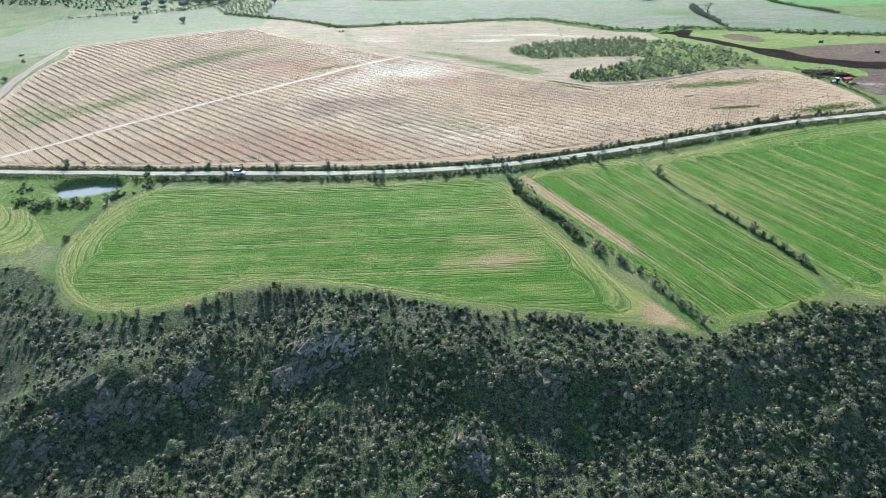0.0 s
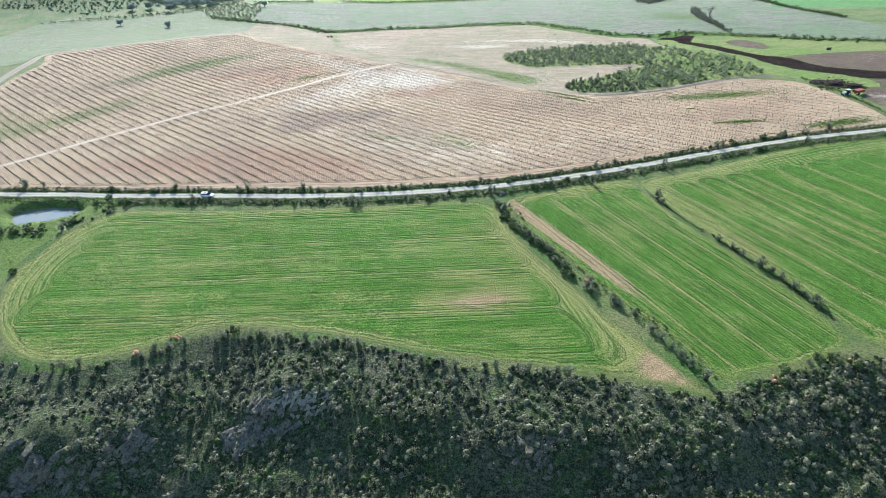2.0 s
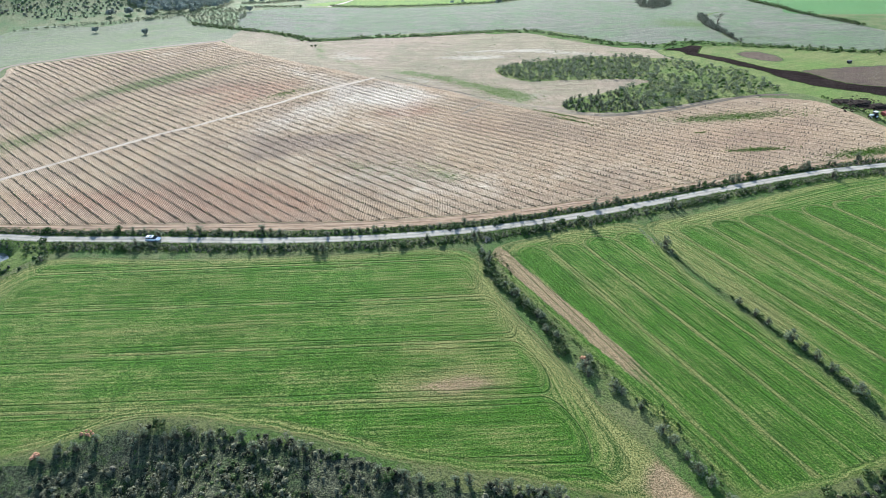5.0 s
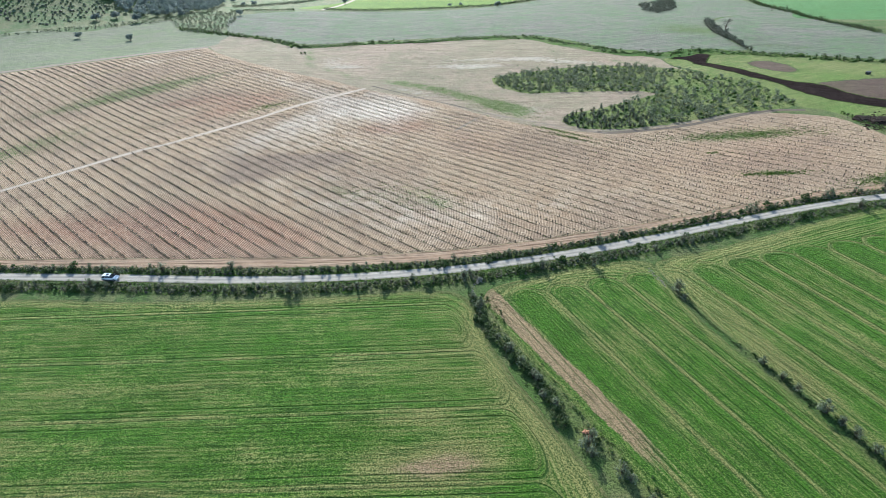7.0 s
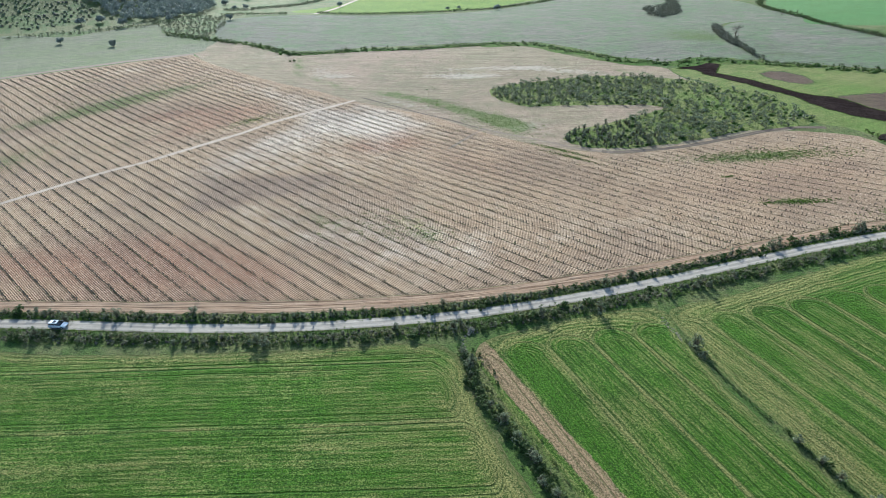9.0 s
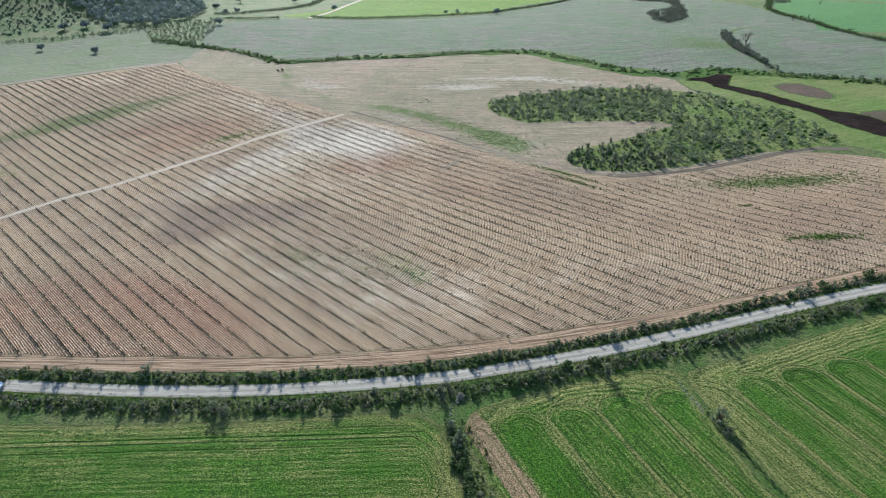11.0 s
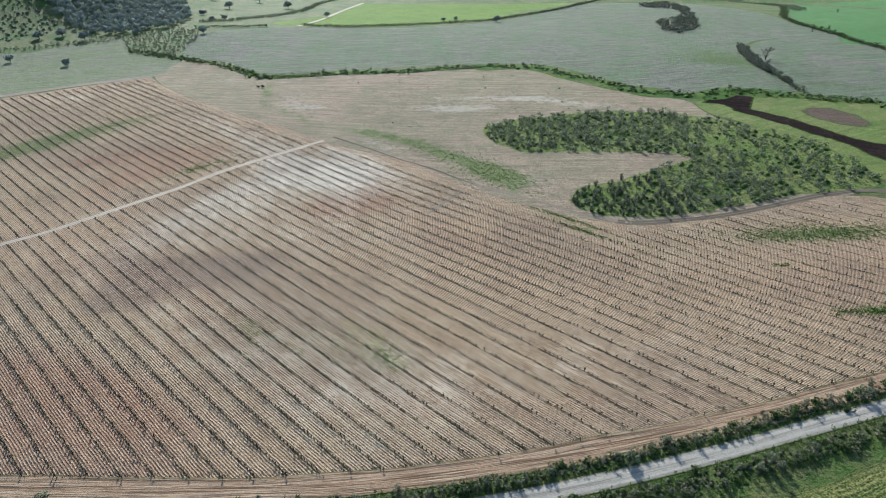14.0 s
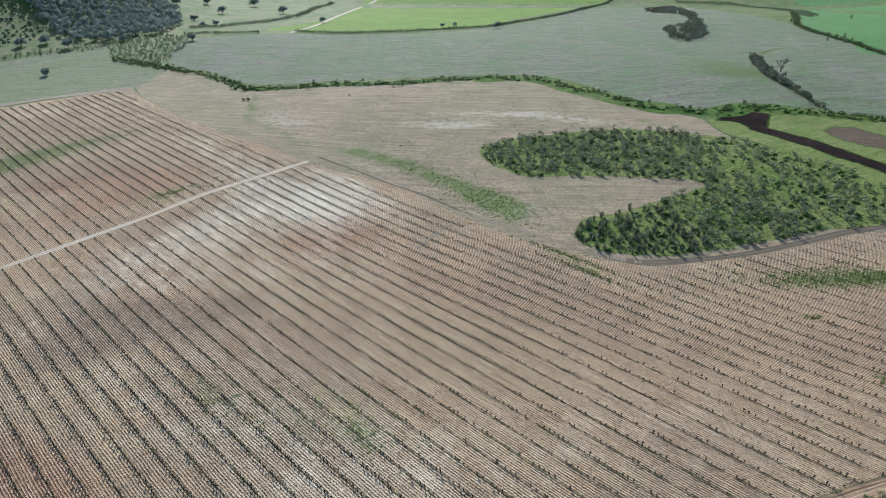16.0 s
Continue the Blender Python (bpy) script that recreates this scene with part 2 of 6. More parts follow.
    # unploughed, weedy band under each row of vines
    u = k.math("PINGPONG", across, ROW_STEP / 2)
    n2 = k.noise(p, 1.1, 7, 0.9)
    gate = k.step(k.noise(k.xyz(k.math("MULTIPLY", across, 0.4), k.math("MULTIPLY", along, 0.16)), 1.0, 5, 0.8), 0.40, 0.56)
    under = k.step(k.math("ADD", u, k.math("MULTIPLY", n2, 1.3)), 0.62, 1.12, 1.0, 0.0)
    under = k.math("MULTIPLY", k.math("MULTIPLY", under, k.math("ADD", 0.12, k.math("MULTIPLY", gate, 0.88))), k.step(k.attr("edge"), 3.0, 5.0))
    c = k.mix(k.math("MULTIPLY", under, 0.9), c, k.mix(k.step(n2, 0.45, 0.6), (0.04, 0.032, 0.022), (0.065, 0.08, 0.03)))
    k.bump(k.math("ADD", k.math("ADD", k.math("MULTIPLY", grit, 1.0), k.math("MULTIPLY", comb, 0.16)), k.math("ADD", k.math("MULTIPLY", streak, 0.5), k.math("MULTIPLY", under, 0.4))), 1.0, 0.5)
    return k.color(c)


def m_field(name, ca, cb, cc, ax=0.0, fine=1.0, relief=0.35, con=1.0, pitch=0.5, rim=0.0):
    """Fallow or stubble: two soils, weed colour, faint lines along ax."""
    k = Mat(name, 0.95, 0.1)
    p = k.pos()
    sep = k.node("SeparateXYZ")
    k.put(sep.inputs[0], k.scaled(p, (1, 1, 1), radians(-ax)))
    q = k.xyz(k.math("MULTIPLY", sep.outputs[0], 0.03), k.math("MULTIPLY", sep.outputs[1], pitch))
    a, l, f, w = k.noise(p, 0.012, 5, 0.65), k.noise(q, 1.0, 5, 0.75), k.noise(p, fine, 7, 0.85), k.noise(p, 0.05, 6, 0.8)
    g, h = k.noise(p, 0.32, 5, 0.8), k.noise(p, 2.6, 3, 0.6)
    c = k.mix(k.step(a, 0.35, 0.65), ca, cb)
    c = k.mix(k.step(w, 0.44, 0.64, 0.0, 0.85), c, cc)
    c = k.mix(k.step(l, 0.34, 0.56, 0.6 * con, 0.0), c, tuple(v * 0.45 for v in ca))
    c = k.mix(k.step(l, 0.54, 0.7, 0.0, 0.4 * con), c, tuple(min(1, v * 1.5) for v in cb))
    c = k.mix(k.step(f, 0.36, 0.56, 0.65, 0.0), c, tuple(v * 0.35 for v in ca))
    c = k.mix(k.step(g, 0.36, 0.5, 0.45, 0.0), c, tuple(v * 0.5 for v in cc))
    rag = k.math("MULTIPLY", k.math("SUBTRACT", g, 0.5), 1.4)
    c = k.mix(k.step(k.math("ADD", k.attr("weed"), rag), 0.3, 0.8, 0.0, 0.8), c, (0.07, 0.125, 0.022))
    c = k.mix(k.step(k.math("ADD", k.attr("pale"), rag), 0.3, 0.9, 0.0, 0.7), c, (0.46, 0.41, 0.34))
    c = k.mix(k.step(h, 0.40, 0.5, 0.55, 0.0), c, tuple(v * 0.4 for v in ca))
    c = k.mix(k.step(h, 0.54, 0.66, 0.0, 0.45), c, tuple(min(1, v * 1.7) for v in cb))
    if rim:
        e = k.math("ADD", k.attr("edge"), k.math("MULTIPLY", k.math("SUBTRACT", k.noise(p, 0.8, 6, 0.85), 0.5), rim * 3))
        c = k.mix(k.step(e, 0.0, rim, 1.0, 0.0), c, k.mix(k.step(f, 0.42, 0.56), (0.02, 0.045, 0.007), (0.085, 0.13, 0.03)))
    k.bump(k.math("ADD", f, k.math("MULTIPLY", g, 0.8)), 1.0, relief)
    return k.color(c)


def m_track(name, ca, cb, lit=(0.42, 0.36, 0.28), ruts=0.3, lines=8.0):
    """Beaten earth or worn road; the attribute side runs from 0 at one edge to 1 at the other."""
    k = Mat(name, 0.9, 0.15)
    p = k.pos()
    f, a = k.noise(p, 2.4, 6, 0.75), k.noise(p, 0.12, 4)
    c = k.mix(k.step(a, 0.35, 0.65), ca, cb)
    s = k.math("ABSOLUTE", k.math("SUBTRACT", k.attr("side"), 0.5))
    sep = k.node("SeparateXYZ")
    k.put(sep.inputs[0], p)
    rut = k.noise(k.xyz(k.math("MULTIPLY", k.attr("side"), lines), k.math("MULTIPLY", sep.outputs[0], 0.05)), 1.0, 4, 0.7)
    c = k.mix(k.step(rut, 0.42, 0.53, 0.85 * ruts, 0.0), c, tuple(v * 0.3 for v in ca))
    c = k.mix(k.step(rut, 0.52, 0.68, 0.0, 0.7 * ruts), c, lit)
    c = k.mix(k.step(k.math("ABSOLUTE", k.math("SUBTRACT", s, 0.22)), 0.05, 0.14, 0.7 - 0.5 * ruts, 0.0), c, lit)
    c = k.mix(k.step(k.math("ADD", s, k.math("MULTIPLY", k.noise(p, 0.6, 4), 0.16)), 0.48, 0.58), c, (0.14, 0.13, 0.06))
    c = k.mix(k.step(f, 0.3, 0.6, 0.5, 0.0), c, tuple(v * 0.6 for v in ca))
    k.bump(k.math("ADD", f, k.math("MULTIPLY", rut, 4.0 * ruts)), 0.8, 0.1)
    return k.color(c)


def m_leaf(name, a, b, kind="island", trans=0.25):
    k = Mat(name, 0.7, 0.25)
    r = k.rand(kind)
    p = k.node("NewGeometry").outputs["Position"]
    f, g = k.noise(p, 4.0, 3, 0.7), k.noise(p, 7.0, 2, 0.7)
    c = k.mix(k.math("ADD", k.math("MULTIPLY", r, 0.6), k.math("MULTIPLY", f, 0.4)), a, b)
    # dark flecks painted in as the shaded gaps between leaves
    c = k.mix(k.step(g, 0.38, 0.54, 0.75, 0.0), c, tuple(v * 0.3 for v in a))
    k.color(c)
    if trans:
        t = k.node("BsdfTranslucent")
        k.put(t.inputs["Color"], c)
        mx = k.node("MixShader")
        mx.inputs[0].default_value = trans
        out = k.t.nodes["Material Output"]
        k.t.links.new(k.b.outputs[0], mx.inputs[1])
        k.t.links.new(t.outputs[0], mx.inputs[2])
        k.t.links.new(mx.outputs[0], out.inputs[0])
    return k.m


def m_plain(name, c, rough=0.5, metal=0.0, spec=0.5, var=0.12, scale=3.0):
    k = Mat(name, rough, spec)
    k.b.inputs["Metallic"].default_value = metal
    f = k.noise(k.pos(), scale, 5)
    return k.color(k.mix(f, tuple(v * (1 - var) for v in c), tuple(min(1, v * (1 + var)) for v in c)))


def m_rock():
    k = Mat("rock", 0.95, 0.1)
    p = k.node("NewGeometry").outputs["Position"]
    f, a = k.noise(p, 1.5, 8, 0.85), k.noise(p, 0.3, 4)
    c = k.mix(k.step(f, 0.36, 0.62), (0.03, 0.028, 0.023), (0.21, 0.19, 0.145))
    c = k.mix(k.step(a, 0.52, 0.66, 0.0, 0.6), c, (0.17, 0.14, 0.085))
    c = k.mix(k.step(k.noise(p, 1.6, 5), 0.6, 0.7, 0.0, 0.6), c, (0.05, 0.065, 0.02))
    k.bump(f, 1.0, 0.6)
    return k.color(c)


def m_water():
    k = Mat("pond_water", 0.08, 0.5)
    p = k.pos()
    k.bump(k.noise(p, 1.2, 3), 0.08, 0.05)
    return k.color(k.mix(k.noise(p, 0.15, 3), (0.10, 0.11, 0.085), (0.16, 0.155, 0.12)))


VERGE, SLOPE, ROCK, WATER = m_verge(), m_slope(), m_rock(), m_water()
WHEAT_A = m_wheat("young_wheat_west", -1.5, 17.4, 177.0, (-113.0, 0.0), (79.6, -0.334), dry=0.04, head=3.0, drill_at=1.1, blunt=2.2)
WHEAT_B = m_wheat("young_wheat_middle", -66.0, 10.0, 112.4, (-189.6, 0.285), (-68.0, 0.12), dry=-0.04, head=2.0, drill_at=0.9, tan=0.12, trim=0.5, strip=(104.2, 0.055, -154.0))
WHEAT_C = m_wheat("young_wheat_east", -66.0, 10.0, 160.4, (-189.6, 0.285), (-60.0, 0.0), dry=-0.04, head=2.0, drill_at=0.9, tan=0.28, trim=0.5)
VINE_SOIL = m_vine_soil()
FALLOW = m_field("fallow_soil", (0.34, 0.25, 0.18), (0.29, 0.245, 0.155), (0.2, 0.19, 0.105), -12, 1.0, 0.35, 1.3)
FALLOW_FAR = m_field("stubble_far", (0.225, 0.205, 0.17), (0.17, 0.20, 0.125), (0.12, 0.205, 0.08), 4, 0.4, 0.9, 1.2, 0.4)
PASTURE = m_field("dry_pasture", (0.205, 0.21, 0.135), (0.165, 0.205, 0.095), (0.215, 0.205, 0.15), 10, 0.5, 0.6)
MEADOW = m_field("meadow_grass", (0.13, 0.215, 0.028), (0.17, 0.25, 0.04), (0.10, 0.175, 0.026), 5, 1.0, 0.25, 0.6)
MEADOW_B = m_field("far_crop", (0.085, 0.19, 0.06), (0.11, 0.215, 0.075), (0.09, 0.165, 0.05), 10, 1.0, 0.25, 0.6)
LUSH = m_field("lush_grass", (0.06, 0.13, 0.018), (0.09, 0.16, 0.025), (0.15, 0.16, 0.05), 30, 1.0, 0.4)
LAWN = m_field("pond_side_grass", (0.10, 0.155, 0.03), (0.145, 0.175, 0.052), (0.085, 0.14, 0.026), 30, 1.0, 0.35, 0.6)
YELLOW = m_field("rough_pasture", (0.16, 0.20, 0.055), (0.21, 0.215, 0.08), (0.10, 0.185, 0.032), 20, 0.9, 0.4)
WET = m_field("dark_wet_soil", (0.024, 0.018, 0.017), (0.034, 0.025, 0.023), (0.05, 0.037, 0.032), -35, 0.9, 0.4, 1.0, 0.5, 1.2)
HEADLAND = m_track("headland_soil", (0.28, 0.175, 0.105), (0.33, 0.225, 0.14), (0.44, 0.33, 0.23), 1.0, 9.0)
WET.node_tree.nodes["Principled BSDF"].inputs["Specular IOR Level"].default_value = 0.0
MANURE = m_field("dung", (0.03, 0.02, 0.015), (0.045, 0.03, 0.022), (0.055, 0.04, 0.028), 20, 1.2, 0.6)
BROWN = m_field("brown_soil", (0.105, 0.07, 0.053), (0.13, 0.09, 0.066), (0.13, 0.105, 0.06), -20, 0.9, 0.4, 1.0, 0.5, 1.6)
ROAD = m_track("worn_road", (0.28, 0.25, 0.205), (0.34, 0.305, 0.25), (0.45, 0.405, 0.335), 0.35)
DIRT = m_track("pale_dirt", (0.36, 0.285, 0.215), (0.42, 0.34, 0.26), (0.5, 0.42, 0.33))
RUTS = m_track("rutted_dark_earth", (0.13, 0.10, 0.075), (0.17, 0.13, 0.09), (0.045, 0.036, 0.028))
DIRT_DULL = m_track("dull_dirt", (0.19, 0.145, 0.11), (0.22, 0.175, 0.13), (0.26, 0.205, 0.155))
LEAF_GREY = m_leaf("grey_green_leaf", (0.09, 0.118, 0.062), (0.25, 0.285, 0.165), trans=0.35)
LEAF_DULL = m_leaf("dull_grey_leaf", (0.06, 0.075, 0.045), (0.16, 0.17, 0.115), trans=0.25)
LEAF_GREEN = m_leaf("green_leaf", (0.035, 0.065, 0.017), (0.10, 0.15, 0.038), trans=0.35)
# grey-green oak leaf, lightened and blued: distance haze mixed into the colour
LEAF_OAK = m_leaf("hazy_holm_oak_leaf", (0.11, 0.145, 0.125), (0.26, 0.31, 0.27), trans=0.4)
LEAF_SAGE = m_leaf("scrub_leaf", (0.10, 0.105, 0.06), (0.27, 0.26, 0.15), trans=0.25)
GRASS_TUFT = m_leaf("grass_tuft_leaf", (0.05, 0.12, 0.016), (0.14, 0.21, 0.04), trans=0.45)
# near-black core colour stands in for the shade inside a bush
BUSH_CORE = m_plain("bush_core_shade", (0.024, 0.026, 0.015), 0.95, 0, 0.1, 0.4)
TWIG = m_leaf("grey_twig", (0.085, 0.078, 0.055), (0.20, 0.185, 0.13), trans=0.25)
VINE_WOOD = m_leaf("vine_wood", (0.034, 0.03, 0.022), (0.095, 0.08, 0.056), trans=0.0)
BARK = m_plain("bark", (0.10, 0.08, 0.06), 0.95, 0, 0.1, 0.4, 6)
WHEAT_LEAF = m_leaf("wheat_blade", (0.055, 0.13, 0.010), (0.15, 0.23, 0.03), trans=0.4)
DRY_WEED = m_leaf("dry_weed", (0.045, 0.045, 0.022), (0.12, 0.11, 0.06), trans=0.2)
CAR_PAINT = m_plain("white_car_paint", (0.74, 0.75, 0.76), 0.22, 0.0, 0.6, 0.02)
CAR_GLASS = m_plain("tinted_glass", (0.015, 0.018, 0.02), 0.05, 0.0, 0.8, 0.05)
RUBBER = m_plain("tyre_rubber", (0.02, 0.02, 0.02), 0.85)
ALLOY = m_plain("alloy", (0.5, 0.5, 0.52), 0.3, 0.9)
PLASTIC = m_plain("black_plastic", (0.03, 0.03, 0.032), 0.6)
LAMP_RED = m_plain("red_lens", (0.35, 0.02, 0.015), 0.2)
LAMP_CLEAR = m_plain("clear_lens", (0.7, 0.7, 0.7), 0.1)
RUST_RED = m_plain("red_trailer_paint", (0.2, 0.045, 0.03), 0.7, 0, 0.3, 0.3)
PALE_PAINT = m_plain("pale_tractor_paint", (0.55, 0.56, 0.52), 0.5, 0, 0.4, 0.15)
DULL_STONE = m_plain("dull_stone", (0.2, 0.175, 0.14), 0.95, 0, 0.1, 0.4, 2)
PALE_STONE = m_plain("pale_stone", (0.2, 0.18, 0.135), 0.95, 0, 0.1, 0.6, 2.5)

# ---- the lie of the land ----
BUMPS = [(20, 338, -3.6, 55), (-218, 412, 4.5, 55), (-60, 292, 2.2, 45), (-180, 645, 4, 70), (120, 275, -2.2, 30), (213, 468, 2, 50), (90, 745, -4, 90)]
RIM = [(-420, 150), (-134.7, 148.6), (-123, 146), (-112.5, 138), (-105, 128.5), (-95, 122.4), (-85.4, 120.9), (-78.4, 122.2), (-70, 124.1),
       (-63.2, 127), (-54.8, 130.6), (-45.4, 130.8), (-29.3, 128), (-13.6, 123.7), (1.4, 118), (15.8, 114.1), (29.7, 111.3), (49.1, 105.4),
       (60, 100.3), (73.6, 104.6), (84.8, 107.7), (97.4, 110.2), (110, 107.4), (420, 104)]
RIM_X, RIM_Y = [p[0] for p in RIM], [p[1] for p in RIM]
CRAGS = [(-32, 109, 8, 3.4), (-80, 98.5, 12, 5.6), (-61, 104.5, 6, 2.6), (24, 91, 8, 1.8), (4, 80, 6, 2.0), (-48, 95, 6, 1.2), (64, 88, 10, 1.0), (-97, 89, 7, 4.2)]
POND_AT, POND_R = (-133.8, 199.6), (10.4, 5.4)


def rough(x, y):
    """Uneven ground, about -1 to 1, at a few sizes."""
    s = 0
    for i, (kx, ky, a) in enumerate(((0.11, 0.07, 1), (-0.06, 0.15, 1), (0.23, 0.19, 0.7), (-0.31, 0.27, 0.6), (0.52, -0.44, 0.4), (0.85, 0.66, 0.3), (-0.71, 1.1, 0.25))):
        s = s + a * np.sin(kx * x + ky * y + 1.7 * i + 1.3 * np.sin(0.6 * ky * x - 0.5 * kx * y + i))
    return s / 2.4


def pond_d(x, y):
    a = np.arctan2(y - POND_AT[1], x - POND_AT[0])
    return np.hypot((x - POND_AT[0]) / POND_R[0], (y - POND_AT[1]) / POND_R[1]) / (1 + 0.07 * np.sin(3 * a + 1) + 0.05 * np.sin(5 * a))


def height(x, y):
    x, y = np.asarray(x, float), np.asarray(y, float)
    u = np.clip(x, -450, 450) / 300
    v = np.maximum(np.clip(y, 90, 900) - 215, 0) / 300
    w = v * v / (0.3 + v)
    z = -1.503 - 1.246 * u + 3.405 * u * u + w * (-11.747 - 6.817 * u - 3.55 * u * u) + w * w * (-6.55 + 0.1 * u)
    for bx, by, h, r in BUMPS:
        z = z + h * np.exp(-((x - bx) ** 2 + (y - by) ** 2) / (2 * r * r))
    z = z + 75 * np.exp(-((x + 390) / 125) ** 2 - ((y - 810) / 150) ** 2)
    # below the brow: a terrace that breaks off in the middle, an even fall to the west and the east
    d = np.clip(np.interp(x, RIM_X, RIM_Y) - y, 0, 110)
    west, east = np.clip((-24 - x) / 16, 0, 1), np.clip((x - 46) / 18, 0, 1)
    dd = d + 1.6 * rough(x * 0.9, y * 0.6)
    dd = np.clip(np.where(d < 8, d + (dd - d) * d / 8, dd), 0, 110)
    z = z - np.interp(dd, (0, 8, 14, 17, 28, 36, 60, 110), (0, 0.5, 0.9, 1.6, 7.0, 8.4, 12.5, 23)) * (1 - west) * (1 - east)
    z = z - np.interp(dd, (0, 10, 20, 24, 35, 60, 110), (0, 2.2, 4.7, 5.7, 9.0, 14, 25)) * west - np.interp(dd, (0, 7, 18, 25, 45, 60, 110), (0, 1.0, 4.2, 5.4, 13.2, 17, 28)) * east
    k = np.clip(d / 16, 0, 1)
    z = z + (0.6 * rough(x, y) + 0.8 * rough(x * 0.45 + 20, y * 0.5)) * k
    for cx, cy, w, h in CRAGS:
        # a knoll with a gentle back and a broken face towards the gorge
        a = np.exp(-((x - cx) / w) ** 2)
        t = (y - cy) / 3.4
        z = z + h * a * np.where(t > 0, np.exp(-(t / 3.0) ** 2), np.exp(-t * t)) * (1 + 0.2 * rough(x * 3, y * 3))
    k = np.clip((1.5 - pond_d(x, y)) / 0.6, 0, 1)
    return z - 3.4 * k * k * (3 - 2 * k)


def lift(x, y, dz=0.0):
    return Vector((x, y, float(height(x, y)) + dz))


# ---- mesh helpers ----
def raw(name, verts, faces, mat, attrs=None, mats=None, slots=None, smooth=False):
    me = bpy.data.meshes.new(name)
    me.from_pydata([tuple(v) for v in verts], [], [tuple(f) for f in faces])
    for m in (mats or [mat]):
        me.materials.append(m)
    if slots is not None:
        me.polygons.foreach_set("material_index", np.asarray(slots, np.int32))
    if smooth:
        me.polygons.foreach_set("use_smooth", np.ones(len(me.polygons), bool))
    for key, vals in (attrs or {}).items():
        me.attributes.new(key, "FLOAT", "POINT").data.foreach_set("value", np.asarray(vals, np.float32))
    me.update()
    return new(name, me)


def soup(name, verts, tris, slots, mats):
    """One mesh out of arrays of points and triangles."""
    me = bpy.data.meshes.new(name)
    n = len(tris)
    me.vertices.add(len(verts))
    me.vertices.foreach_set("co", np.asarray(verts, np.float32).ravel())
    me.loops.add(n * 3)
    me.loops.foreach_set("vertex_index", np.asarray(tris, np.int32).ravel())
    me.polygons.add(n)
    me.polygons.foreach_set("loop_start", np.arange(n, dtype=np.int32) * 3)
    for m in mats:
        me.materials.append(m)
    me.polygons.foreach_set("material_index", np.asarray(slots, np.int32))
    me.update(calc_edges=True)
    return me


def part(name, bm, material, parent, label=""):
    me = bpy.data.meshes.new(name)
    bm.to_mesh(me)
    bm.free()
    me.materials.append(material)
    ob = new(name, me)
    ob.parent = parent
    return tagged(ob, label)


def inside(px, py, poly):
    px, py = np.asarray(px, float), np.asarray(py, float)
    r = np.zeros(px.shape, bool)
    j = len(poly) - 1
    for i in range(len(poly)):
        (xi, yi), (xj, yj) = poly[i], poly[j]
        if yi != yj:
            r ^= ((yi > py) != (yj > py)) & (px < (xj - xi) * (py - yi) / (yj - yi) + xi)
        j = i
    return r


def edge_dist(px, py, poly, closed=True):
    px, py = np.asarray(px, float), np.asarray(py, float)
    best = np.full(px.shape, 1e9)
    pairs = zip(poly, poly[1:] + poly[:1]) if closed else zip(poly, poly[1:])
    for (ax, ay), (bx, by) in pairs:
        dx, dy = bx - ax, by - ay
        t = np.clip(((px - ax) * dx + (py - ay) * dy) / (dx * dx + dy * dy + 1e-9), 0, 1)
        best = np.minimum(best, np.hypot(px - ax - t * dx, py - ay - t * dy))
    return best


def smooth_line(pts, step, closed=False):
    """A Catmull-Rom curve through pts, with a point about every step metres."""
    out, n = [], len(pts)
    for i in range(n if closed else n - 1):
        p = [Vector(pts[(i + k) % n] if closed else pts[min(max(i + k, 0), n - 1)]) for k in (-1, 0, 1, 2)]
        m = max(1, round((p[2] - p[1]).length / step))
        for j in range(m):
            t = j / m
            q = 0.5 * ((2 * p[1]) + (p[2] - p[0]) * t + (2 * p[0] - 5 * p[1] + 4 * p[2] - p[3]) * t * t + (3 * p[1] - p[0] - 3 * p[2] + p[3]) * t ** 3)
            out.append((q.x, q.y))
    if not closed:
        out.append(tuple(pts[-1]))
    return out


